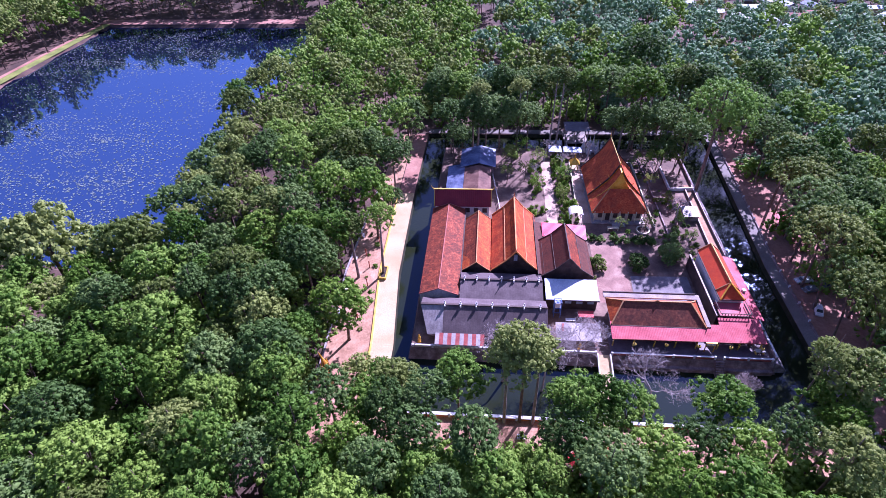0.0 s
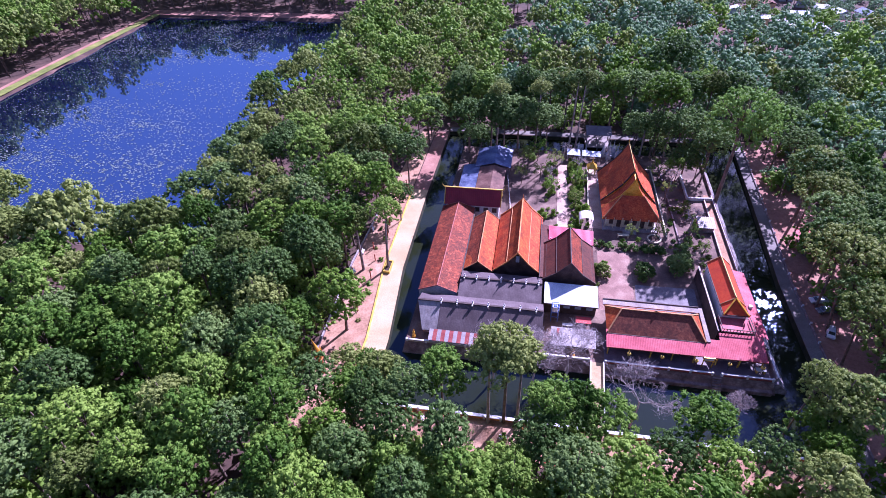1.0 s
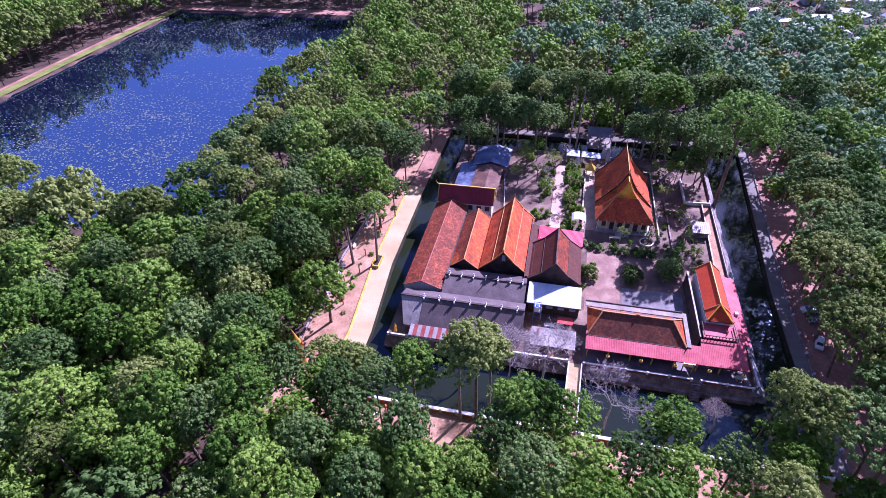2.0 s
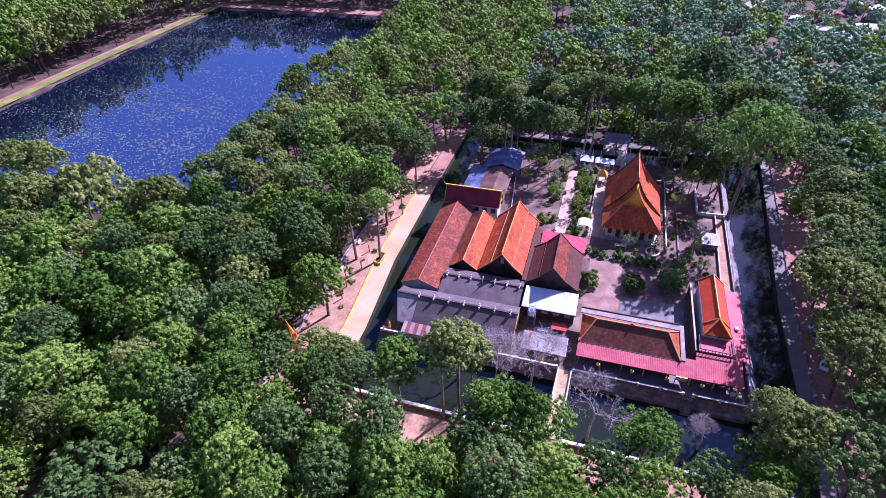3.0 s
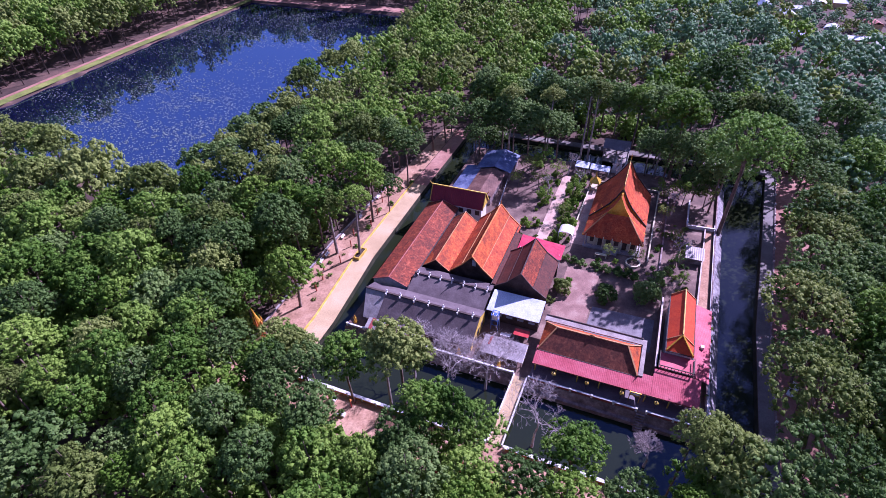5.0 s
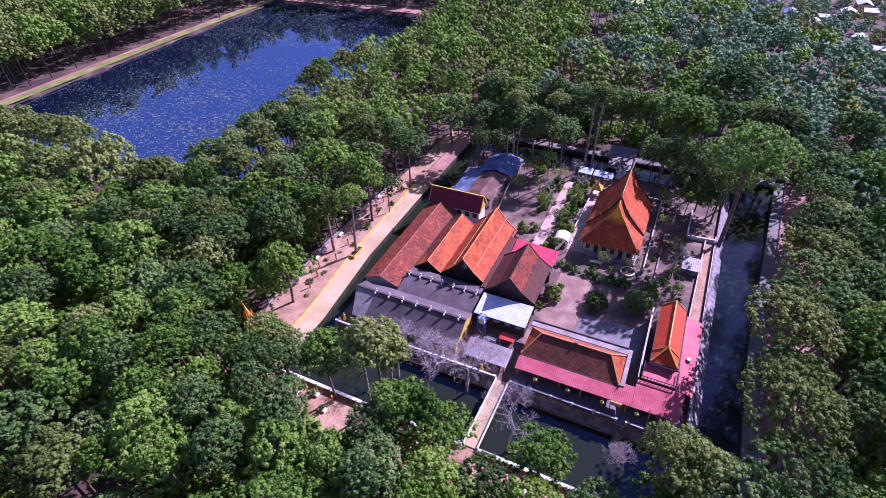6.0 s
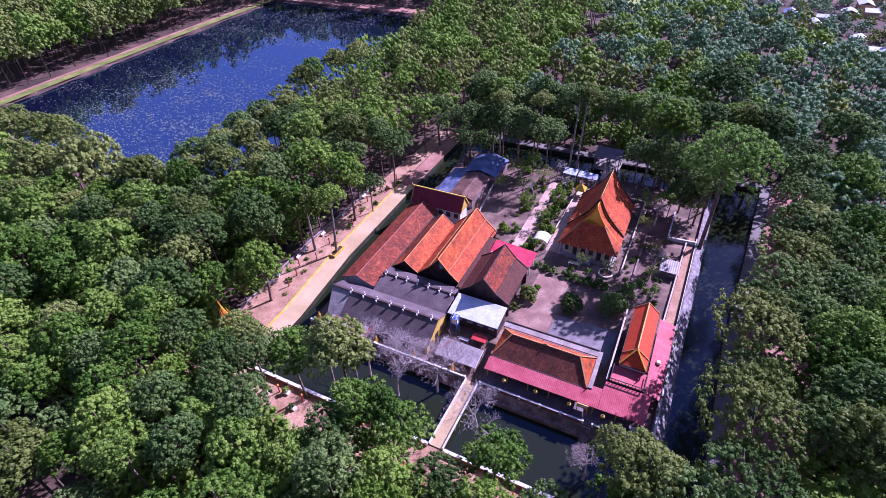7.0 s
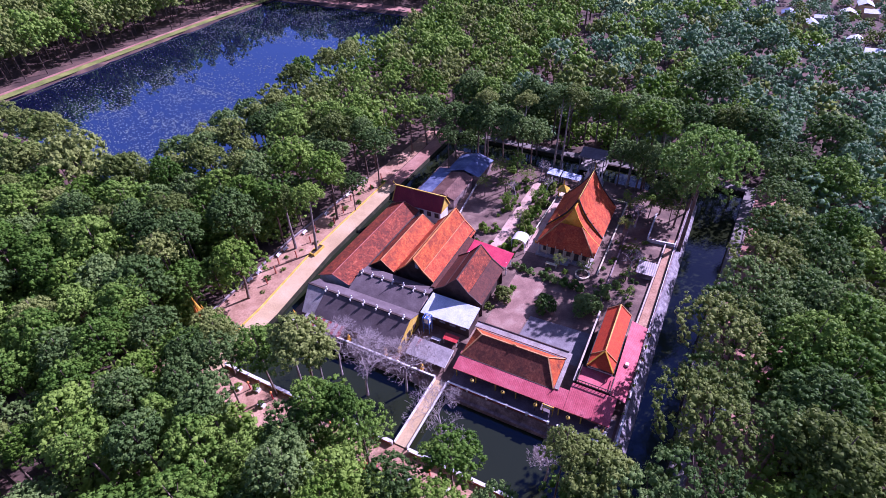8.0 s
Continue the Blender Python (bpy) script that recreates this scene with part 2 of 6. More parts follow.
BOX = [(0, 3, 2, 1), (4, 5, 6, 7), (0, 1, 5, 4), (1, 2, 6, 5), (2, 3, 7, 6), (3, 0, 4, 7)]


def box(bm, x0, x1, y0, y1, z0, z1):
    solid(bm, [(x0, y0, z0), (x1, y0, z0), (x1, y1, z0), (x0, y1, z0), (x0, y0, z1), (x1, y0, z1), (x1, y1, z1), (x0, y1, z1)], BOX)
    return bm


def boxed(*a):
    return box(bmesh.new(), *a)


def bar(bm, a, b, w, h=None):
    """A square bar from a to b."""
    a, b = Vector(a), Vector(b)
    d = (b - a).normalized()
    s = d.cross(Vector((0, 0, 1)))
    s = Vector((1, 0, 0)) if s.length < 1e-3 else s.normalized()
    u = s.cross(d).normalized() * (h or w) / 2
    s = s * w / 2
    solid(bm, [a - s - u, a + s - u, a + s + u, a - s + u, b - s - u, b + s - u, b + s + u, b - s + u], BOX)
    return bm


def tube(bm, rings, n=8, cap=True):
    """A round stem through (place, radius) rings."""
    loops = []
    for i, (c, r) in enumerate(rings):
        c = Vector(c)
        a, b = Vector(rings[max(i - 1, 0)][0]), Vector(rings[min(i + 1, len(rings) - 1)][0])
        d = (b - a).normalized()
        s = d.orthogonal().normalized() if abs(d.z) < 0.95 else Vector((1, 0, 0))
        s = (s - d * s.dot(d)).normalized()
        u = d.cross(s)
        loops.append([bm.verts.new(c + r * (s * math.cos(k * 2 * math.pi / n) + u * math.sin(k * 2 * math.pi / n))) for k in range(n)])
    for p, q in zip(loops, loops[1:]):
        for k in range(n):
            bm.faces.new((p[k], p[(k + 1) % n], q[(k + 1) % n], q[k]))
    if cap:
        bm.faces.new(loops[0][::-1])
        bm.faces.new(loops[-1])
    return bm


def slab(bm, corners, t=0.12):
    """A plate of thickness t under the corners."""
    c = [Vector(p) for p in corners]
    n = (c[1] - c[0]).cross(c[-1] - c[0]).normalized()
    n = n if n.z > 0 else -n
    k = len(c)
    vs = [bm.verts.new(p) for p in c] + [bm.verts.new(p - n * t) for p in c]
    bm.faces.new(vs[:k])
    bm.faces.new(vs[k:][::-1])
    for i in range(k):
        j = (i + 1) % k
        bm.faces.new((vs[i], vs[k + i], vs[k + j], vs[j]))
    return bm


def corrugated(bm, a, b, c, d, period=0.45, depth=0.07, t=0.05):
    """A ribbed sheet: ribs run from the edge a-b down to the edge d-c."""
    a, b, c, d = (Vector(p) for p in (a, b, c, d))
    n = (b - a).cross(d - a).normalized()
    n = n if n.z > 0 else -n
    k = max(2, int((b - a).length / period) * 2)
    top, low = [], []
    for i in range(k + 1):
        f, up = i / k, n * depth * (i % 2)
        for row, shift in ((top, up), (low, up - n * t)):
            row.append((bm.verts.new(a.lerp(b, f) + shift), bm.verts.new(d.lerp(c, f) + shift)))
    for row in (top, low):
        for p, q in zip(row, row[1:]):
            bm.faces.new((p[0], p[1], q[1], q[0]))
    return bm


def filled(bm, loops, z):
    """A flat sheet inside the first loop with the other loops left open."""
    edges = []
    for loop in loops:
        vs = [bm.verts.new((x, y, z)) for x, y in loop]
        edges += [bm.edges.new((vs[i], vs[(i + 1) % len(vs)])) for i in range(len(vs))]
    bmesh.ops.triangle_fill(bm, use_beauty=True, use_dissolve=False, edges=edges)
    return bm


def skirt(bm, loop, z0, z1, inset=0.0):
    """A wall down along a loop."""
    cx, cy = sum(p[0] for p in loop) / len(loop), sum(p[1] for p in loop) / len(loop)
    up = [bm.verts.new((x, y, z0)) for x, y in loop]
    low = []
    for x, y in loop:
        d = Vector((cx - x, cy - y)).normalized() * inset
        low.append(bm.verts.new((x + d.x, y + d.y, z1)))
    for i in range(len(loop)):
        j = (i + 1) % len(loop)
        bm.faces.new((up[i], up[j], low[j], low[i]))
    return bm


def rail_between(bm, a, b, w, z0, z1):
    """A low wall along a-b on the plan."""
    a, b = Vector((*a, 0)), Vector((*b, 0))
    s = (b - a).normalized().cross(Vector((0, 0, 1))) * w / 2
    pts = [a - s, a + s, b + s, b - s]
    solid(bm, [(p.x, p.y, z) for z in (z0, z1) for p in pts], BOX)
    return bm


# ---- ground, water, banks ----
OUT_Z, WATER_Z, LAKE_Z = -1.8, -3.0, -3.2
ISLAND = [(-16.8, 77.6), (64.0, 77.6), (66.4, 150.0), (67.2, 174.0), (-16.0, 174.0), (-16.4, 120.0)]
MOAT_EDGE = [(-21.0, 61.6), (74.3, 61.6), (74.6, 80.0), (75.6, 112.0), (79.0, 150.0), (82.4, 188.5), (-24.0, 188.5), (-24.4, 145.0), (-23.8, 105.0), (-21.4, 79.0)]


def shore(corners, step=6.0, sway=2.2, seed=3):
    """A wavering shoreline through the corners."""
    rnd = random.Random(seed)
    out = []
    for (x0, y0), (x1, y1) in zip(corners, corners[1:] + corners[:1]):
        n = max(1, int(math.hypot(x1 - x0, y1 - y0) / step))
        for i in range(n):
            f = i / n
            out.append((x0 + (x1 - x0) * f + rnd.uniform(-sway, sway), y0 + (y1 - y0) * f + rnd.uniform(-sway, sway)))
    return out


LAKE_LOOP = shore([(-246, 112), (-172, 111), (-122, 102), (-92, 102), (-90, 150), (-110, 192), (-104, 236), (-98, 338), (-254, 342), (-252, 230)], 6.0, 1.6)
FAR = 4200
setting("ground", filled(bmesh.new(), [[(-FAR, -FAR), (FAR, -FAR), (FAR, FAR), (-FAR, FAR)], MOAT_EDGE, LAKE_LOOP], OUT_Z), SOIL,
        "reddish brown forest soil with leaf litter", "ground")
setting("lake_bank", skirt(bmesh.new(), LAKE_LOOP, OUT_Z, LAKE_Z - 1.0, 5.0), SOIL, "bare reddish earth bank sloping into the lake", "bank")
setting("lake_water", filled(bmesh.new(), [LAKE_LOOP], LAKE_Z), LAKE, "dark blue lake water reflecting the sky", "water")
setting("moat_water", filled(bmesh.new(), [MOAT_EDGE], WATER_Z), MOAT, "dark still moat water around the temple", "water")
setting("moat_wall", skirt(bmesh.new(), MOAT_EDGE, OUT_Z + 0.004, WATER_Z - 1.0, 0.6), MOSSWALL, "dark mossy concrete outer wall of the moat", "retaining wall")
setting("retaining_wall", skirt(bmesh.new(), ISLAND, 0.0, WATER_Z - 1.0, -1.6), STONE, "stained stone wall holding the temple island", "retaining wall")
setting("pavement", filled(bmesh.new(), [ISLAND], 0.0), PAVING, "pinkish concrete paving of the temple court", "pavement")


def strip(name, left, right, z, material, label, category):
    """A paved band between two lines of the plan, as a thin plate."""
    bm = bmesh.new()
    rows = [[bm.verts.new((x, y, z - d)) for d in (0, 0.3)] for x, y in left], [[bm.verts.new((x, y, z - d)) for d in (0, 0.3)] for x, y in right]
    for k in range(len(left) - 1):
        a, b, c, d = rows[0][k], rows[0][k + 1], rows[1][k + 1], rows[1][k]
        bm.faces.new((a[0], b[0], c[0], d[0]))
        bm.faces.new((a[0], a[1], b[1], b[0]))
        bm.faces.new((d[0], c[0], c[1], d[1]))
    return setting(name, bm, material, label, category)


L_IN = [(-21.2, 58.0), (-21.4, 79.0), (-23.9, 105.0), (-24.5, 145.0), (-24.2, 188.0)]
L_MID = [(x - 5.2, y) for x, y in L_IN]
L_OUT = [(-37.0, 58.0), (-37.6, 79.0), (-38.6, 105.0), (-37.0, 145.0), (-35.0, 188.0)]
strip("walkway", L_IN[:4], L_MID[:4], OUT_Z + 0.14, CREAM, "cream concrete walkway beside the moat", "walkway")
# Far end of the walkway, its shade given by a darker material.
strip("walkway_shade_end", L_IN[3:], L_MID[3:], OUT_Z + 0.1, REDEARTH_SHADE, "rear end of the walkway with its shade put into a reddish tone", "path")
strip("sand_verge", [(x - 0.3, y) for x, y in L_MID], L_OUT, OUT_Z + 0.06, SAND, "pink sandy verge with planters and trunks", "verge")
R_IN = [(74.4, 40.0), (74.4, 61.0), (74.7, 80.0), (75.7, 112.0), (79.1, 150.0), (82.5, 192.0)]
R_OUT = [(x + 3.1, y) for x, y in R_IN]
strip("road", R_IN, R_OUT, OUT_Z + 0.12, ROAD, "grey concrete road along the moat", "road")
# Tree shade on the sand is painted in with the darker earth tone.
strip("sand_verge_east", [(x + 0.2, y) for x, y in R_OUT], [(x + 14, y) for x, y in R_OUT], OUT_Z + 0.05, REDEARTH_SHADE, "sandy verge beside the road, tree shade put into its reddish colour", "verge")
strip("back_road", [(-24.0, 192.4), (30.0, 192.2), (82.4, 192.4)], [(-24.0, 189.0), (30.0, 189.0), (82.4, 189.0)], OUT_Z + 0.12, ROAD, "grey concrete road behind the temple", "road")
strip("front_plaza", [(-37.0, 61.2), (74.0, 61.2)], [(-37.0, 52.0), (74.0, 52.0)], OUT_Z + 0.1, SAND, "pink paved plaza along the front moat", "plaza")


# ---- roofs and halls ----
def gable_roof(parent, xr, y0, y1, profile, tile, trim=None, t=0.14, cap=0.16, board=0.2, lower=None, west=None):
    """A ridge along y at x = xr. profile: (distance from the ridge, height) pairs from ridge to eave; each step of it is one slope."""
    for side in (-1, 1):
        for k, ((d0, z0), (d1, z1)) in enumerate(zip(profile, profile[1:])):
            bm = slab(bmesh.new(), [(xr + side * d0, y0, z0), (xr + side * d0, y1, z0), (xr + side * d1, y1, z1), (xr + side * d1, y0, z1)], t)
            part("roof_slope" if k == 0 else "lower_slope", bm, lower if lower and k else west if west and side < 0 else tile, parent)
        if trim:
            for y in (y0, y1):
                bm = bmesh.new()
                for (d0, z0), (d1, z1) in zip(profile, profile[1:]):
                    bar(bm, (xr + side * d0, y, z0 + 0.06), (xr + side * d1, y, z1 + 0.06), board, board * 1.3)
                part("bargeboard", bm, trim, parent)
    part("ridge_cap", bar(bmesh.new(), (xr, y0, profile[0][1] + 0.06), (xr, y1, profile[0][1] + 0.06), cap * 2, cap), trim or tile, parent)


def gable_wall(bm, xr, y, profile, z0, t=0.2, right=None):
    pts = [(xr - d, z) for d, z in profile[::-1]] + [(xr + d, z) for d, z in (right or profile)[1:]]
    pts = [(x, z - 0.16) for x, z in pts]
    ring = [(pts[0][0], z0)] + pts + [(pts[-1][0], z0)]
    k = len(ring)
    vs = [bm.verts.new((x, y - t / 2, z)) for x, z in ring] + [bm.verts.new((x, y + t / 2, z)) for x, z in ring]
    bm.faces.new(vs[:k])
    bm.faces.new(vs[k:][::-1])
    for i in range(k):
        j = (i + 1) % k
        bm.faces.new((vs[i], vs[k + i], vs[k + j], vs[j]))
    return bm


def solid_panel(x, y, z0, z1, w):
    """A small upright panel in an x-z plane."""
    return boxed(x - w / 2, x + w / 2, y - 0.06, y + 0.06, z0, z1)


def finial(bm, x, y, z, h=1.6, lean=0.5):
    """A tapering horn that curls up at a gable's tip."""
    tube(bm, [((x, y, z - 0.1), 0.16), ((x, y - lean * 0.35, z + h * 0.35), 0.13), ((x, y - lean * 0.3, z + h * 0.7), 0.08), ((x, y - lean, z + h), 0.03)], 6)
    return bm


def hip_roof(parent, x0, x1, y0, y1, ze, r0, r1, zr, tile, trim, t=0.14, ends=None):
    """Four slopes to a ridge r0..r1 along x (points (x, y))."""
    a, b = Vector((*r0, zr)), Vector((*r1, zr))
    c = [Vector((x0, y0, ze)), Vector((x1, y0, ze)), Vector((x1, y1, ze)), Vector((x0, y1, ze))]
    for quad in ([c[0], c[1], b, a], [c[1], c[2], b], [c[2], c[3], a, b], [c[3], c[0], a]):
        part("roof_slope", slab(bmesh.new(), quad, t), ends if ends and quad[0] != c[0] else tile, parent)
    for p, q in ((a, b), (c[0], a), (c[3], a), (c[1], b), (c[2], b)):
        part("ridge_cap", bar(bmesh.new(), p + Vector((0, 0, 0.1)), q + Vector((0, 0, 0.1)), 0.3, 0.24), trim, parent)


# long tiled hall beside the west moat
hall = thing("long_hall", "long low hall with weathered brown tile roof", "hall")
prof = [(0, 5.75), (4.9, 3.75)]
gable_roof(hall, -11.4, 91.6, 128.6, prof, TILE_OLD, TOWNRED, 0.14, 0.10, 0.08)
bm = bmesh.new()
gable_wall(bm, -11.4, 92.2, prof, 0)
gable_wall(bm, -11.4, 127.8, prof, 0)
box(bm, -15.9, -15.7, 92.3, 127.7, 0, 3.6)
box(bm, -7.1, -6.9, 92.3, 127.7, 0, 3.6)
part("wall", bm, BLUEWALL, hall)
part("gutter", bar(bmesh.new(), (-6.3, 91.8, 3.7), (-6.3, 128.4, 3.7), 0.3, 0.22), DARK, hall)

# two-tier orange hall
hall = thing("gabled_hall", "gabled hall with orange tile roof and cream edges", "hall")
prof = [(0, 6.5), (1.9, 4.9), (3.9, 3.4)]
# West slopes take the browner tile, east slopes the orange one.
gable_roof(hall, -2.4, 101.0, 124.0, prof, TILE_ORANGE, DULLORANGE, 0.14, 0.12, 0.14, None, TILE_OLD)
part("corner_slope", slab(bmesh.new(), [(-4.2, 101.1, 5.0), (-4.2, 104.0, 5.0), (-6.3, 107.6, 3.44), (-6.3, 101.1, 3.44)], 0.08), TILE_ORANGE, hall, "orange tiles at the front corner")
bm = bmesh.new()
gable_wall(bm, -2.4, 102.0, prof, 0)
gable_wall(bm, -2.4, 123.2, prof, 0)
box(bm, -5.8, -5.6, 102.1, 123.0, 0, 3.4)
box(bm, 0.8, 1.0, 102.1, 123.0, 0, 3.4)
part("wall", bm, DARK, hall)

# tall orange hall
hall = thing("tall_hall", "tall hall with steep orange tile roof", "hall")
prof = [(0, 10.4), (2.7, 7.1), (6.2, 3.9)]
gable_roof(hall, 7.7, 101.0, 125.6, prof, TILE_ORANGE, ORANGE, 0.14, 0.16, 0.22, TILE_RED)
for side in (-1, 1):
    part("tier_line", bar(bmesh.new(), (7.7 + side * 2.75, 101.0, 7.16), (7.7 + side * 2.75, 125.6, 7.16), 0.16, 0.12), DULLORANGE, hall)
bm = bmesh.new()
gable_wall(bm, 7.7, 102.6, prof, 0)
gable_wall(bm, 7.7, 124.8, prof, 0)
box(bm, 2.4, 2.6, 102.7, 124.7, 0, 4.4)
box(bm, 12.8, 13.0, 102.7, 124.7, 0, 4.4)
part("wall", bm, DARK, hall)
part("finial", finial(bmesh.new(), 7.7, 101.0, 10.4, 1.2), ORANGE, hall)
part("finial", finial(bmesh.new(), 7.7, 125.6, 10.4, 1.2, -0.5), ORANGE, hall)
part("valley_roof", slab(bmesh.new(), [(13.4, 99.6, 4.6), (13.4, 122.0, 4.6), (16.0, 122.0, 4.0), (16.0, 99.6, 4.0)], 0.15), TILE_DARK, hall)
part("gutter", bar(bmesh.new(), (13.5, 99.0, 4.75), (13.5, 125.0, 4.75), 0.16, 0.16), DARK, hall)
part("gable_light", solid_panel(7.7, 102.4, 6.2, 8.2, 0.9), BLUEWALL, hall, "small dark attic window")

# dark-tiled hall
hall = thing("dark_tiled_hall", "hall with steep weathered brown tile roof, west slope toned darker for shade", "hall")
prof = [(0, 10.2), (3.2, 6.6), (6.6, 4.2)]
# West slope: its shade is put into the colour by the darker tile.
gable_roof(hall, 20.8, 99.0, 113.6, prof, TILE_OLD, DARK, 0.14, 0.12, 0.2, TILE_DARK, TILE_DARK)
for side in (-1, 1):
    part("eave_line", bar(bmesh.new(), (20.8 + side * 3.25, 98.9, 6.72), (20.8 + side * 3.25, 113.6, 6.72), 0.10, 0.10), DARK, hall)
bm = bmesh.new()
gable_wall(bm, 20.8, 99.6, prof, 0)
gable_wall(bm, 20.8, 112.6, prof, 0)
box(bm, 15.0, 15.2, 99.7, 112.5, 0, 4.8)
box(bm, 26.4, 26.6, 99.7, 112.5, 0, 4.8)
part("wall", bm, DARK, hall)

# crimson roof behind it
shed = thing("crimson_roof_shed", "open shed with crimson metal roof", "shed")
part("roof", corrugated(bmesh.new(), (15.6, 121.2, 4.9), (27.8, 120.0, 4.9), (27.6, 114.4, 4.2), (15.6, 115.6, 4.2), 0.3, 0.015), CRIMSON, shed)
for x in (16.2, 21.5, 27.0):
    for y in (116.2, 119.6):
        part("post", boxed(x - 0.1, x + 0.1, y - 0.1, y + 0.1, 0, 4.45), WHITE, shed)

def solid_tri(x):
    bm = bmesh.new()
    solid(bm, [(x, 129, 4.4), (x, 134.2, 4.4), (x, 131.6, 8.5), (x + 0.2, 129, 4.4), (x + 0.2, 134.2, 4.4), (x + 0.2, 131.6, 8.5)], [(0, 1, 2), (5, 4, 3), (0, 3, 4, 1), (1, 4, 5, 2), (2, 5, 3, 0)])
    return bm


# maroon-roofed building
hall = thing("maroon_roof_hall", "white hall under a maroon metal roof", "hall")
for y, zz in ((128.6, 4.6), (134.6, 4.6)):
    part("roof_slope", corrugated(bmesh.new(), (-15.9, 131.6, 8.8), (1.2, 131.6, 8.8), (1.2, y, zz), (-15.9, y, zz), 0.6, 0.05), MAROON, hall)
part("ridge_cap", bar(bmesh.new(), (-16.2, 131.6, 8.95), (1.5, 131.6, 8.95), 0.35, 0.25), YELLOW, hall)
for x in (-15.7, 0.8):
    part("gable", solid_tri(x), YELLOW, hall)
part("wall", boxed(-15.4, 0.6, 129.2, 134.0, 0, 4.5), WHITE, hall)
for x in (-15.9, 1.2):
    bm = bmesh.new()
    for y in (128.6, 134.6):
        bar(bm, (x, 131.6, 9.0), (x, y, 4.7), 0.2, 0.26)
    part("bargeboard", bm, YELLOW, hall)
for x, d in ((-16.2, 1), (1.5, -1)):
    part("finial", tube(bmesh.new(), [((x, 131.6, 8.9), 0.14), ((x - d * 0.5, 131.6, 9.5), 0.1), ((x - d * 0.7, 131.6, 10.2), 0.03)], 6), YELLOW, hall)
for i in range(6):
    part("window", boxed(-14.4 + i * 2.6, -13.0 + i * 2.6, 129.1, 129.25, 2.2, 3.8), DARK, hall, "dark window opening")

# sheds behind: rusty roof and blue sheet roof
shed = thing("back_shed", "long shed with rusty and pale metal roof", "shed")
part("roof_slope", corrugated(bmesh.new(), (-3.0, 138.0, 5.0), (-3.0, 153.0, 5.0), (-7.8, 153.0, 3.6), (-7.8, 138.0, 3.6)), RUST, shed)
part("roof_slope", corrugated(bmesh.new(), (-3.0, 138.0, 5.0), (-3.0, 153.0, 5.0), (1.0, 153.0, 3.6), (1.0, 138.0, 3.6)), RUST, shed)
part("roof_slope", corrugated(bmesh.new(), (-7.9, 138.0, 3.5), (-7.9, 156.0, 3.5), (-13.5, 156.0, 2.6), (-13.5, 138.0, 2.6)), BLUEROOF, shed)
part("wall", boxed(-13.0, 0.4, 138.6, 152.6, 0, 2.5), STONE, shed)
shed = thing("blue_sheet_shed", "shed with shiny blue-grey metal roof", "shed")
part("roof_slope", corrugated(bmesh.new(), (-3.0, 153.4, 5.4), (-3.0, 166.0, 5.4), (-9.5, 166.0, 3.6), (-9.5, 153.4, 3.6)), BLUEROOF, shed)
part("roof_slope", corrugated(bmesh.new(), (-3.0, 153.4, 5.4), (-3.0, 166.0, 5.4), (2.6, 166.0, 3.8), (2.6, 153.4, 3.8)), BLUEROOF, shed)
part("wall", boxed(-9.0, 2.0, 154.0, 165.4, 0, 3.5), STONE, shed)

# grey ribbed halls with ridge ornaments
hall = thing("grey_ribbed_hall", "wide hall with dark grey ribbed roof", "hall")
part("roof_slope", corrugated(bmesh.new(), (-9.6, 86.6, 5.4), (14.8, 86.6, 5.4), (14.8, 80.3, 1.9), (-9.6, 80.3, 1.9), 0.4, 0.007), GREYROOF, hall)
part("roof_slope", corrugated(bmesh.new(), (-15.2, 86.6, 5.4), (14.8, 86.6, 5.4), (14.8, 90.6, 3.7), (-15.2, 90.6, 3.7), 0.4, 0.01), GREYROOF, hall)
part("roof_end", corrugated(bmesh.new(), (-15.2, 86.6, 5.4), (-9.65, 86.6, 5.4), (-9.65, 80.3, 1.9), (-13.2, 80.3, 1.7), 0.4, 0.01), PALEROOF, hall, "pale zinc sheets")
part("ridge_cap", bar(bmesh.new(), (-15.2, 86.6, 5.5), (14.8, 86.6, 5.5), 0.5, 0.2), DARK, hall)
part("wall", boxed(-13.0, 14.4, 81.2, 90.4, 0, 1.9), STONE, hall)
hall2 = thing("grey_ribbed_hall", "hall with grey ribbed roof behind the wide one", "hall")
part("roof_slope", corrugated(bmesh.new(), (-6.2, 96.4, 4.9), (14.3, 96.4, 4.9), (14.3, 90.7, 3.3), (-6.2, 90.7, 3.3), 0.4, 0.007), GREYROOF, hall2)
part("roof_slope", corrugated(bmesh.new(), (-6.2, 96.4, 4.9), (14.3, 96.4, 4.9), (14.3, 99.8, 4.0), (-6.2, 99.8, 4.0), 0.4, 0.01), GREYROOF, hall2)
part("ridge_cap", bar(bmesh.new(), (-6.2, 96.4, 5.0), (14.3, 96.4, 5.0), 0.5, 0.2), DARK, hall2)
part("wall", boxed(-5.8, 14.0, 91.0, 99.4, 0, 3.2), STONE, hall2)



def ornament(parent, x, y, z):
    """A small white ridge ornament: block, waist and knob."""
    bm = boxed(x - 0.22, x + 0.22, y - 0.22, y + 0.22, z - 0.1, z + 0.25)
    tube(bm, [((x, y, z + 0.2), 0.12), ((x, y, z + 0.5), 0.16), ((x, y, z + 0.75), 0.22), ((x, y, z + 0.95), 0.1)], 7)
    box(bm, x - 0.14, x + 0.14, y - 0.75, y - 0.4, z - 0.42, z + 0.15)
    return part("ridge_ornament", bm, WHITE, parent)


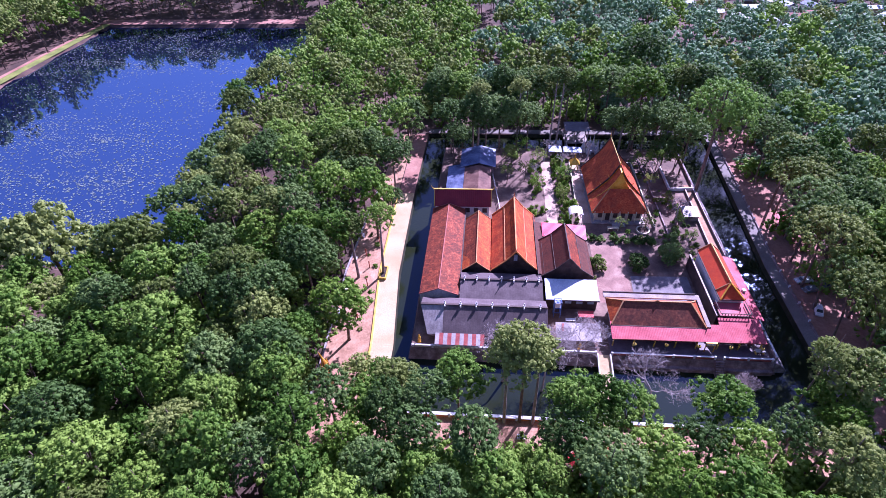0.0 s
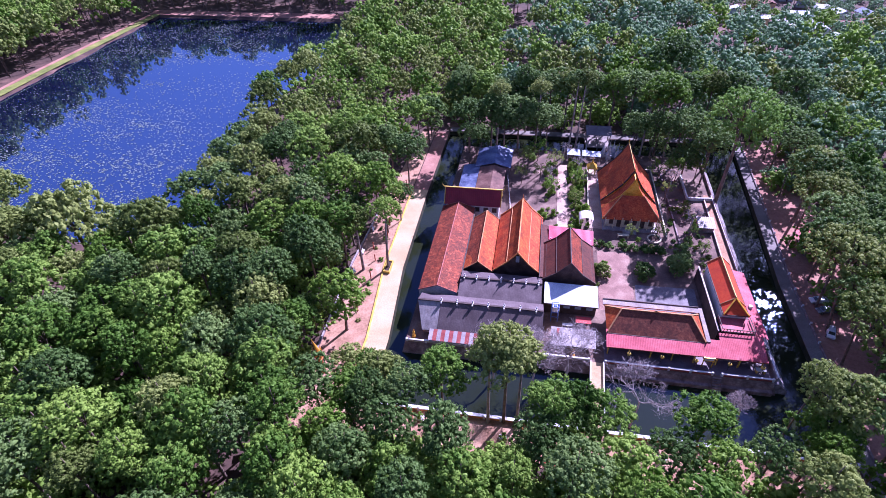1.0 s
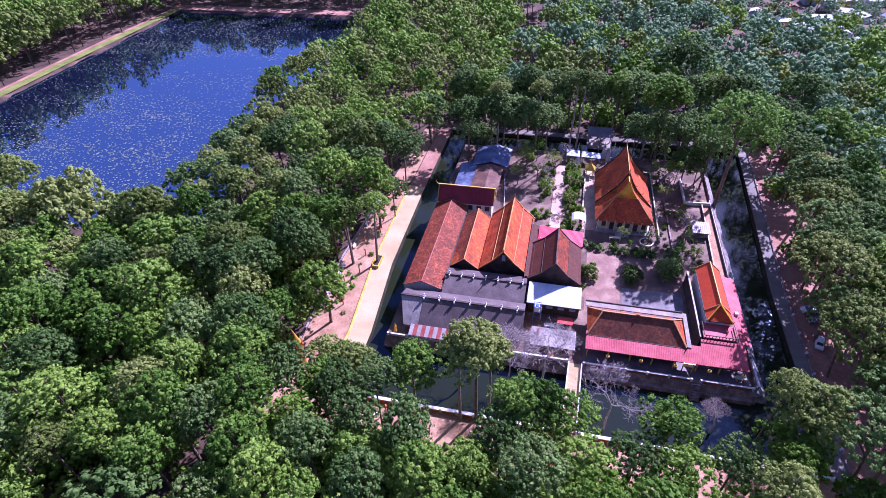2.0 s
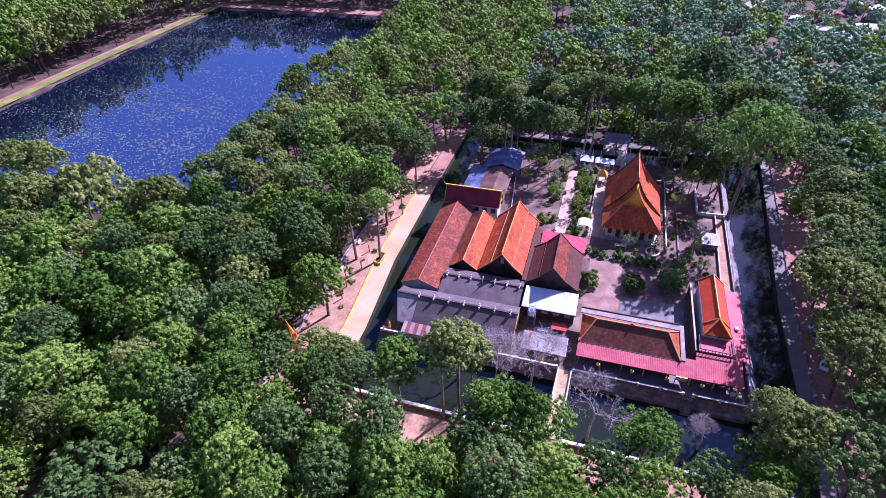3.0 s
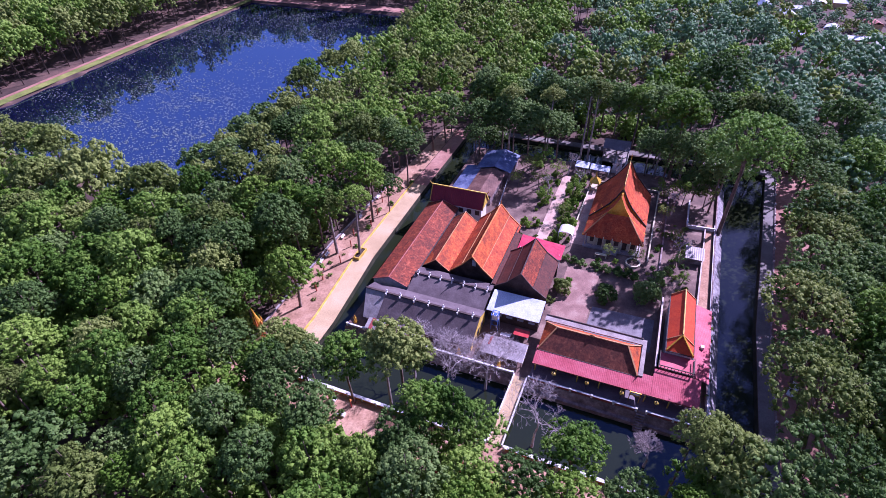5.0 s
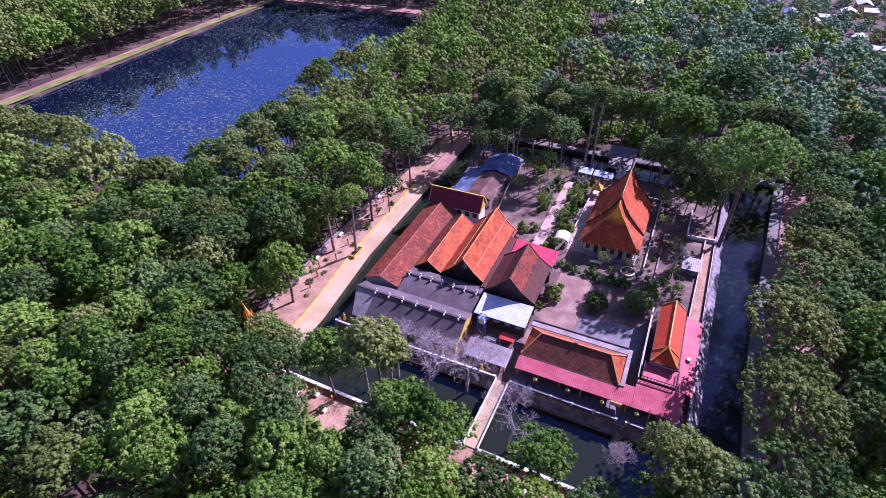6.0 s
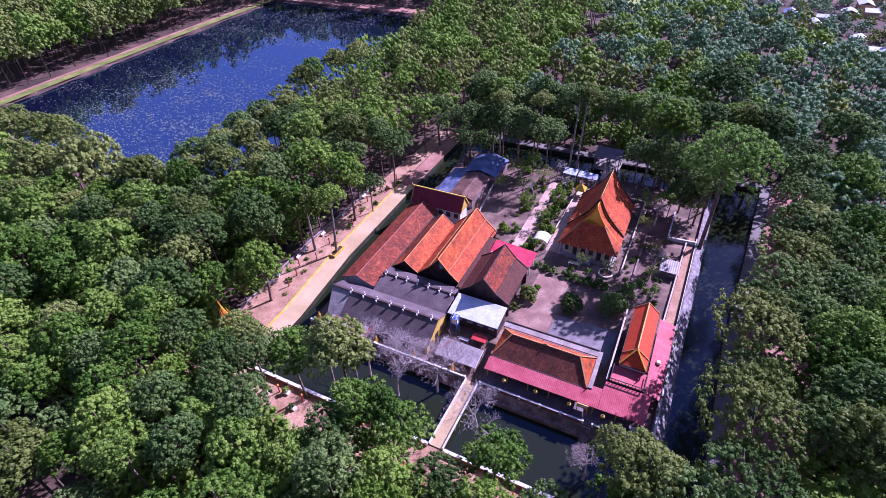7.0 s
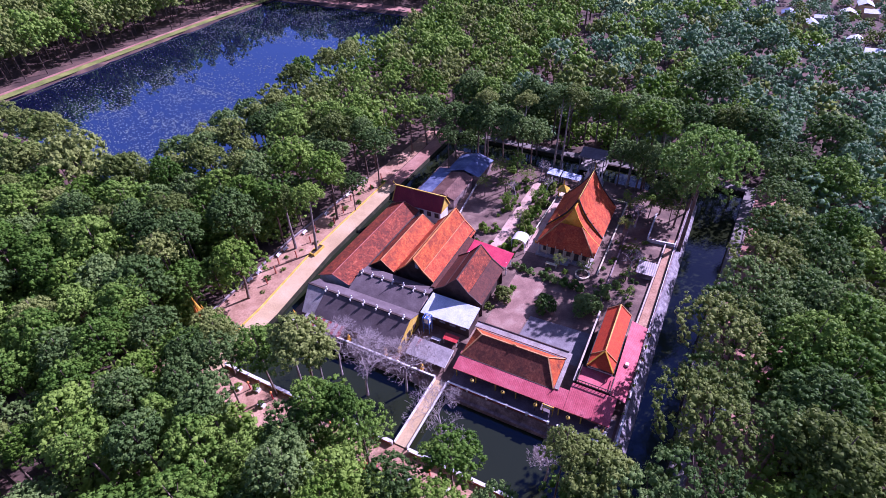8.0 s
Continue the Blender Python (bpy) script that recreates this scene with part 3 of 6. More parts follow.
for i in range(7):
    ornament(hall, -9.4 + i * 3.75, 86.6, 5.6)
    ornament(hall2, -5.2 + i * 3.1, 96.4, 5.1)
bm = bmesh.new()
solid(bm, [(14.5, 80.6, 0), (14.5, 90.5, 0), (14.5, 90.5, 3.5), (14.5, 86.6, 5.2), (14.5, 80.6, 1.9), (14.7, 80.6, 0), (14.7, 90.5, 0), (14.7, 90.5, 3.5), (14.7, 86.6, 5.2), (14.7, 80.6, 1.9)],
      [(0, 1, 2, 3, 4), (9, 8, 7, 6, 5), (0, 5, 6, 1), (1, 6, 7, 2), (2, 7, 8, 3), (3, 8, 9, 4), (4, 9, 5, 0)])
part("gable_wall", bm, YELLOW, hall, "yellow painted end wall")
for y0, y1, z0, z1 in ((82.0, 83.6, 0.1, 1.9), (84.6, 86.2, 0.9, 2.4), (87.4, 88.8, 0.9, 2.4)):
    part("window", boxed(14.68, 14.78, y0, y1, z0, z1), DARK, hall, "dark opening")
awning = thing("striped_awning", "awning of red and pale striped metal sheets", "awning")
for i in range(12):
    x = -11.2 + i * 0.95
    part("sheet", slab(bmesh.new(), [(x, 80.2, 2.5), (x + 0.94, 80.2, 2.5), (x + 0.94, 77.3, 1.8), (x, 77.3, 1.8)], 0.05), RUSTRED if i % 2 else PALEROOF, awning)
for x in (-11.0, -5.6, -0.1):
    part("post", boxed(x - 0.07, x + 0.07, 77.8, 77.94, 0, 1.85), STONE, awning)

# flat white-roofed kitchen
kitchen = thing("flat_roof_kitchen", "flat white-roofed kitchen building with dark front", "building")
part("roof", slab(bmesh.new(), [(14.9, 90.9, 3.9), (27.7, 90.9, 3.9), (27.7, 97.6, 4.7), (14.9, 97.6, 4.7)], 0.25), PALEBLUE, kitchen)
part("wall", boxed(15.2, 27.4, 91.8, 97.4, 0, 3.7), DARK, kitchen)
for i in range(4):
    part("window", boxed(17.0 + i * 2.7, 18.5 + i * 2.7, 91.7, 91.84, 2.0, 3.1), BLUEWALL, kitchen, "dim window")
part("roof_edge", bar(bmesh.new(), (14.9, 90.9, 3.8), (27.7, 90.9, 3.8), 0.14, 0.3), DARK, kitchen)
stand = thing("water_tank_stand", "white square water tank in a blue steel frame", "water tank")
for x in (16.8, 18.4):
    for y in (88.8, 90.4):
        part("leg", boxed(x - 0.07, x + 0.07, y - 0.07, y + 0.07, 0, 5.0), BLUEPAINT, stand)
for z in (1.6, 3.1, 4.95):
    bm = bmesh.new()
    for x in (16.8, 18.4):
        box(bm, x - 0.06, x + 0.06, 88.87, 90.33, z - 0.06, z + 0.06)
    for y in (88.8, 90.4):
        box(bm, 16.87, 18.33, y - 0.06, y + 0.06, z - 0.06, z + 0.06)
    part("brace", bm, BLUEPAINT, stand)
part("platform", boxed(16.9, 18.3, 88.9, 90.3, 3.17, 3.25), WHITE, stand)
tank = part("tank", boxed(16.98, 18.22, 88.98, 90.22, 3.25, 4.6), WHITE, stand)
part("lid", tube(bmesh.new(), [((17.6, 89.6, 4.6), 0.42), ((17.6, 89.6, 4.74), 0.36)], 12), BLUEPAINT, tank, "round blue lid")
part("pipe", tube(bmesh.new(), [((18.6, 89.6, 0), 0.05), ((18.6, 89.6, 4.3), 0.05), ((18.25, 89.6, 4.3), 0.05)], 6), WHITE, stand)
cloth = thing("red_canopy", "red cloth canopy in the kitchen yard", "canopy")
part("canopy", slab(bmesh.new(), [(22.6, 87.6, 1.7), (26.2, 87.6, 1.7), (26.2, 89.4, 2.0), (22.6, 89.4, 2.0)], 0.04), REDP, cloth)
for x in (22.8, 26.0):
    for y, z in ((87.8, 1.7), (89.2, 1.9)):
        part("post", boxed(x - 0.04, x + 0.04, y - 0.04, y + 0.04, 0, z), WHITE, cloth)
table = thing("table", "plain white table in the kitchen yard", "table")
part("tabletop", boxed(19.6, 22.0, 87.2, 88.0, 0.72, 0.78), WHITE, table)
for x in (19.7, 21.9):
    for y in (87.3, 87.9):
        part("leg", boxed(x - 0.04, x + 0.04, y - 0.04, y + 0.04, 0, 0.72), WHITE, table)
lean = thing("lean_to", "lean-to with worn pale metal roof", "shed")
part("roof", corrugated(bmesh.new(), (16.8, 85.0, 2.4), (26.8, 85.0, 2.4), (26.8, 80.2, 1.6), (16.8, 80.2, 1.6), 0.4, 0.01), PALEROOF, lean)
part("rust_patch", slab(bmesh.new(), [(18.2, 84.6, 2.44), (18.8, 84.7, 2.45), (18.5, 82.6, 2.1), (18.1, 82.5, 2.08)], 0.02), RUSTRED, lean, "rusty red strip")
for x in (17.1, 21.8, 26.5):
    for y, z in ((80.5, 1.55), (84.8, 2.25)):
        part("post", boxed(x - 0.08, x + 0.08, y - 0.08, y + 0.08, 0, z), STONE, lean)
part("fascia", bar(bmesh.new(), (26.85, 80.2, 1.55), (26.85, 85.0, 2.35), 0.1, 0.2), WHITE, lean)

# front hall with hip roof and pink verandah roof
front = thing("front_hall", "front hall with tile hip roof, front slope mossy and toned for shade", "hall")
# Front slope gets the shade-toned tile; rear slope and ends stay orange.
hip_roof(front, 29.2, 50.4, 83.6, 92.2, 3.7, (32.3, 88.4), (47.4, 88.4), 6.9, TILE_MOSS_SHADE, DULLORANGE, 0.14, TILE_ORANGE)
bm = boxed(30.2, 49.6, 84.6, 91.4, 0, 3.6)
part("wall", bm, WHITE, front)
part("gutter_slab", slab(bmesh.new(), [(28.8, 92.3, 4.2), (50.6, 92.3, 4.2), (50.6, 94.0, 4.2), (28.8, 94.0, 4.2)], 0.3), CONCRETE, front, "stained concrete gutter slab")
part("gutter_edge", bar(bmesh.new(), (28.8, 94.0, 4.3), (50.6, 94.0, 4.3), 0.2, 0.25), DARK, front)
part("side_gutter", slab(bmesh.new(), [(50.5, 83.8, 3.95), (51.4, 83.8, 3.95), (51.4, 93.9, 4.15), (50.6, 93.9, 4.15)], 0.2), CONCRETE, front)
part("ridge_crest", tube(bmesh.new(), [((39.3, 88.4, 6.95), 0.14), ((39.9, 88.4, 7.3), 0.16), ((40.5, 88.4, 6.95), 0.14)], 6), DULLORANGE, front)
for x in (29.2, 50.4):
    part("finial", finial(bmesh.new(), x, 83.6, 3.7, 0.9), DARK, front)
part("eave_board", bar(bmesh.new(), (29.2, 83.55, 3.6), (50.4, 83.55, 3.6), 0.14, 0.26), DARK, front)
for i in range(9):
    part("doorway" if i % 2 else "window", boxed(31.0 + i * 2.1, 32.2 + i * 2.1, 84.5, 84.64, 0.1 if i % 2 else 1.0, 2.4), DARK, front, "dark opening")
verandah = thing("verandah_roof", "long faded pink metal verandah roof", "roof")
part("roof", corrugated(bmesh.new(), (29.0, 84.6, 3.9), (53.4, 84.6, 3.9), (53.4, 80.2, 2.9), (29.0, 80.2, 2.9), 0.36, 0.025), PINKROOF, verandah)
part("roof", corrugated(bmesh.new(), (53.45, 86.6, 4.2), (62.6, 86.6, 4.2), (62.6, 80.4, 2.9), (53.45, 80.4, 2.9), 0.36, 0.025), PINKROOF, verandah)
part("fascia", bar(bmesh.new(), (29.0, 80.15, 2.82), (62.6, 80.35, 2.82), 0.1, 0.26), RUSTRED, verandah)
for i in range(8):
    x = 29.6 + i * 4.6
    part("post", boxed(x - 0.12, x + 0.12, 80.6, 80.84, 0, 2.9), YELLOW, verandah)

# east hall
east = thing("east_hall", "narrow hall with bright orange-red roof", "hall")
prof = [(0, 8.2), (2.7, 5.8)]
gable_roof(east, 57.8, 94.2, 109.0, prof, TILE_BRIGHT, DULLORANGE, 0.14, 0.18, 0.2)
part("hip_end", slab(bmesh.new(), [(57.8, 94.2, 8.1), (60.45, 91.0, 5.85), (55.15, 91.0, 5.85)], 0.12), TILE_BRIGHT, east)
for x in (55.15, 60.45):
    part("hip_ridge", bar(bmesh.new(), (57.8, 94.1, 8.25), (x, 91.0, 5.95), 0.3, 0.26), GOLD, east)
part("ridge_dragon", bar(bmesh.new(), (57.8, 94.2, 8.38), (57.8, 109.0, 8.38), 0.16, 0.24), YELLOW, east, "yellow ridge line")
for x in (55.15, 60.45):
    part("finial", finial(bmesh.new(), x, 90.9, 5.85, 1.0), GOLD, east)
    part("side_slope", slab(bmesh.new(), [(57.8, 94.25, 8.1), (57.8 + (2.7 if x > 58 else -2.7), 94.25, 5.75), (x, 91.0, 5.85)], 0.12), TILE_BRIGHT, east)
part("eave_board", bar(bmesh.new(), (55.1, 90.95, 5.7), (60.5, 90.95, 5.7), 0.14, 0.24), DARK, east)
for x in (55.0, 60.6):
    part("eave_board", bar(bmesh.new(), (x, 91.0, 5.7), (x, 109.0, 5.7), 0.12, 0.2), DARK, east)
part("wall", boxed(55.2, 60.4, 91.6, 108.4, 0, 5.6), WHITE, east)
part("balcony_floor", boxed(54.2, 61.0, 87.0, 91.5, 4.1, 4.3), PINKROOF, east)
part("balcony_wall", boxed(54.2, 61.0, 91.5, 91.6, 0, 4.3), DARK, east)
for z in (4.45, 5.2):
    bm = bar(bmesh.new(), (54.2, 87.0, z), (61.0, 87.0, z), 0.14, 0.16)
    bar(bm, (54.2, 87.0, z), (54.2, 91.2, z), 0.14, 0.16)
    bar(bm, (61.0, 87.0, z), (61.0, 91.2, z), 0.14, 0.16)
    part("balcony_rail", bm, DARK, east)
for i in range(10):
    part("baluster", boxed(54.5 + i * 0.68, 54.62 + i * 0.68, 86.95, 87.05, 4.45, 5.2), DARK, east)
alley = thing("alley_wall", "dark alley wall with pale coping", "wall")
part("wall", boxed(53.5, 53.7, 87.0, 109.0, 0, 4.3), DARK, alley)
part("coping", boxed(53.42, 53.78, 87.0, 109.0, 4.3, 4.45), PALETRIM, alley)
side = thing("side_verandah_roof", "pink metal roof along the east hall", "roof")
part("roof", corrugated(bmesh.new(), (61.0, 109.0, 4.4), (61.0, 86.8, 4.4), (64.2, 86.8, 3.4), (64.6, 109.0, 3.4), 0.36, 0.025), PINKROOF, side)
part("wall", boxed(61.1, 61.3, 87.0, 108.8, 0, 4.2), WHITE, side)
part("vent_box", boxed(62.2, 62.9, 95.5, 96.3, 3.9, 4.6), WHITE, side, "small white box on the roof")

# main sanctuary
temple = thing("main_temple", "main temple with steep multi-tier orange roof", "temple")
CREAMWALL = surface("cream_wall", (0.50, 0.42, 0.28), (0.62, 0.54, 0.38), (0.70, 0.63, 0.48), 0.5, 4.0, 0.8, 0.1)
part("wall", boxed(32.4, 45.8, 129.0, 153.6, 0.5, 4.2), CREAMWALL, temple)
part("plinth", boxed(31.4, 46.8, 127.6, 155.6, 0, 0.5), PALEROOF, temple)
X0, X1, Y0 = 31.0, 47.2, 128.2
prof = [(0, 14.4), (1.5, 11.4), (3.1, 8.9), (5.3, 6.4), (8.1, 3.4)]
gable_roof(temple, 39.1, 138.0, 155.0, prof, TILE_RED, DARK, 0.15, 0.16, 0.26, TILE_RED)
prof2 = [(0, 13.5), (1.4, 10.5), (2.9, 8.2), (5.1, 5.9), (8.1, 3.2)]
gable_roof(temple, 39.1, 134.4, 138.2, prof2, TILE_RED, GOLD, 0.15, 0.16, 0.26, TILE_RED)
for quad in ([(X0, Y0, 3.6), (X1, Y0, 3.6), (42.1, 133.0, 9.0), (36.1, 133.0, 9.0)], [(X1, Y0, 3.6), (X1, 134.6, 3.4), (42.1, 133.0, 9.0)], [(X0, 134.6, 3.4), (X0, Y0, 3.6), (36.1, 133.0, 9.0)]):
    part("skirt_roof", slab(bmesh.new(), quad, 0.15), TILE_RED, temple)
for x, x1 in ((X0, 36.1), (X1, 42.1)):
    part("hip_ridge", bar(bmesh.new(), (x, Y0, 3.75), (x1, 133.0, 9.15), 0.26, 0.24), DULLORANGE, temple)
    part("finial", finial(bmesh.new(), x, Y0, 3.8, 1.2), GOLD, temple)
part("pediment", gable_wall(bmesh.new(), 39.1, 134.3, prof2[:3], 7.6), GOLD, temple, "gilded pediment")
part("pediment", gable_wall(bmesh.new(), 39.1, 154.2, prof[:4], 6.2), GOLD, temple, "gilded pediment")
for y, lean_way in ((134.4, 0.7), (138.0, 0.6), (155.0, -0.7)):
    part("finial", finial(bmesh.new(), 39.1, y, 14.3 if y > 135 else 13.4, 2.2, lean_way), GOLD, temple)
part("ridge_line", bar(bmesh.new(), (39.1, 138.0, 14.62), (39.1, 155.0, 14.62), 0.14, 0.2), YELLOW, temple)
for k in range(3):
    for side_x in (-1, 1):
        d, z = 2.4 + k * 2.1, (9.9, 7.4, 5.2)[k]
        part("naga_horn", tube(bmesh.new(), [((39.1 + side_x * d, 138.0, z), 0.14), ((39.1 + side_x * (d + 0.5), 137.8, z + 0.5), 0.1), ((39.1 + side_x * (d + 0.6), 137.6, z + 1.1), 0.03)], 6), GOLD, temple)
for i in range(6):
    x = 33.1 + i * 2.2
    door = i in (1, 4)
    part("door" if door else "window", boxed(x, x + 1.2, 128.88, 129.02, 0.6 if door else 1.5, 3.2), DARK, temple, "dark arched opening")
for i in range(7):
    for x in (32.32, 45.8):
        part("window", boxed(x - 0.02, x + 0.1, 132.0 + i * 3.1, 133.4 + i * 3.1, 1.3, 2.9), DARK, temple)
for i in range(7):
    x = 31.9 + i * 2.4
    part("column", tube(bmesh.new(), [((x, 128.3, 0.5), 0.14), ((x, 128.3, 4.1), 0.12)], 8), CREAMWALL, temple)

# ring planter and paved semicircle before the temple
ring = thing("ring_planter", "low round stone planter with small plants", "planter", (45.6, 124.6, 0))
for k in range(14):
    a0, a1 = 2 * math.pi * k / 14, 2 * math.pi * (k + 1) / 14
    bm = bmesh.new()
    solid(bm, [(r * math.cos(a), r * math.sin(a), z) for z in (0, 0.55) for r, a in ((1.6, a0), (2.0, a0), (2.0, a1), (1.6, a1))], BOX)
    part("kerb_stone", bm, CREAMWALL, ring)
part("soil", tube(bmesh.new(), [((0, 0, 0), 1.59), ((0, 0, 0.42), 1.59)], 14), SOIL, ring)
altar = thing("offering_table", "long cream offering table before the temple", "altar", (37.0, 124.6, 0))
part("tabletop", boxed(-1.6, 1.6, -0.5, 0.5, 0.9, 1.02), CREAMWALL, altar)
for x in (-1.4, 1.4):
    part("leg", boxed(x - 0.15, x + 0.15, -0.4, 0.4, 0, 0.9), CREAMWALL, altar)
steps = thing("temple_steps", "short flight of worn grey temple steps", "steps")
for i in range(3):
    part("step", boxed(37.2, 41.0, 126.4 + i * 0.4, 126.8 + i * 0.4, 0, 0.16 * (i + 1)), PALEROOF, steps)

# white vaulted kiosk
kiosk = thing("vaulted_kiosk", "small kiosk with white barrel roof", "kiosk")
bm = bmesh.new()
for i in range(8):
    a0, a1 = math.pi * i / 8, math.pi * (i + 1) / 8
    slab(bm, [(26.4 - 2.1 * math.cos(a0), 126.6, 3.4 + 1.2 * math.sin(a0)), (26.4 - 2.1 * math.cos(a0), 130.4, 3.4 + 1.2 * math.sin(a0)),
              (26.4 - 2.1 * math.cos(a1), 130.4, 3.4 + 1.2 * math.sin(a1)), (26.4 - 2.1 * math.cos(a1), 126.6, 3.4 + 1.2 * math.sin(a1))], 0.06)
part("barrel_roof", bm, WHITE, kiosk)
for x in (24.5, 28.3):
    for y in (126.9, 130.1):
        part("post", boxed(x - 0.08, x + 0.08, y - 0.08, y + 0.08, 0, 3.4), WHITE, kiosk)

# footbridge
bridge = thing("footbridge", "white-railed concrete footbridge over the moat", "bridge")
part("deck", slab(bmesh.new(), [(25.0, 61.4, -1.5), (28.0, 61.4, -1.5), (28.6, 77.7, 0.05), (25.8, 77.7, 0.05)], 0.35), CREAM, bridge)
for a, b in (((25.0, 61.4, -1.2), (25.8, 77.7, 0.35)), ((28.0, 61.4, -1.2), (28.6, 77.7, 0.35))):
    part("parapet", bar(bmesh.new(), a, b, 0.25, 0.6), WHITE, bridge)
# walls round the court
bm = rail_between(bmesh.new(), (64.2, 78.0), (66.2, 150.0), 0.3, 0, 1.0)
rail_between(bm, (66.2, 150.0), (67.0, 173.6), 0.3, 0, 1.0)
setting("wall_east", bm, STONE, "low stained wall along the temple's east edge", "wall")


# ---- trees ----
def crown_arrays(seed, radius, height, lobes, leaves, size, core=True, flat=0.75, low=0.55, girth=(0.19, 0.33)):
    """Leaf clumps over many overlapping lobes: vertices and faces, with the crown's base at z = 0."""
    rng = np.random.default_rng(seed)
    cs, rs = [], []
    for i in range(lobes):
        a, u = rng.uniform(0, 2 * np.pi), rng.uniform(0, 1) ** 0.55
        e = rng.uniform(0, 1)
        k = 0.72 + 0.28 * rng.uniform()
        rr = radius * k * u
        top = height * (1 - 0.55 * (rr / radius) ** 2)
        z = top * (low + (0.95 - low) * e) if i % 4 else top * low * 0.65
        r = radius * rng.uniform(*girth)
        cs.append((rr * np.cos(a), rr * np.sin(a), z - r * 0.2))
        rs.append(r)
    cs, rs = np.array(cs), np.array(rs)
    ps, ns = [], []
    g = np.pi * (3 - 5 ** 0.5)
    for c, r in zip(cs, rs):
        k = np.arange(leaves) + 0.5
        z = 1 - 1.22 * k / leaves
        q = np.sqrt(np.maximum(0, 1 - z * z))
        a = g * k + rng.uniform(0, 6.3)
        n = np.stack([q * np.cos(a), q * np.sin(a), z], 1) + rng.normal(0, 0.10, (leaves, 3))
        p = c + n * (r * rng.uniform(0.88, 1.12, (leaves, 1))) * (1, 1, flat)
        inside = (np.linalg.norm((p[:, None] - cs[None]) / (1, 1, flat), axis=2) < rs * 0.8).any(1)
        ps.append(p[~inside])
        ns.append(n[~inside])
    p, n = np.concatenate(ps), np.concatenate(ns)
    n = n + rng.normal(0, 0.36, n.shape)
    n /= np.linalg.norm(n, axis=1, keepdims=True)
    t = np.cross(n, rng.normal(0, 1, n.shape))
    t /= np.linalg.norm(t, axis=1, keepdims=True)
    b = np.cross(n, t)
    s = size * rng.uniform(0.6, 1.3, (len(p), 1))
    blade = np.stack([p - t * s, p + t * s - b * s * 0.3, p + b * s * 1.1 + n * s * 0.3], 1).reshape(-1, 3)
    faces = np.arange(len(p) * 3).reshape(-1, 3)
    none = np.zeros((0, 4), int)
    if core:
        ico = bmesh.new()
        bmesh.ops.create_icosphere(ico, subdivisions=1, radius=1.0)
        iv = np.array([v.co[:] for v in ico.verts])
        it = np.array([[v.index for v in f.verts] for f in ico.faces])
        ico.free()
        tri_v = np.concatenate([c + iv * r * 0.78 * np.array((1, 1, flat)) for c, r in zip(cs, rs)])
        tri_f = np.concatenate([it + len(blade) + i * len(iv) for i in range(len(cs))])
        return np.concatenate([blade, tri_v]), none, np.concatenate([faces, tri_f])
    return blade, none, faces


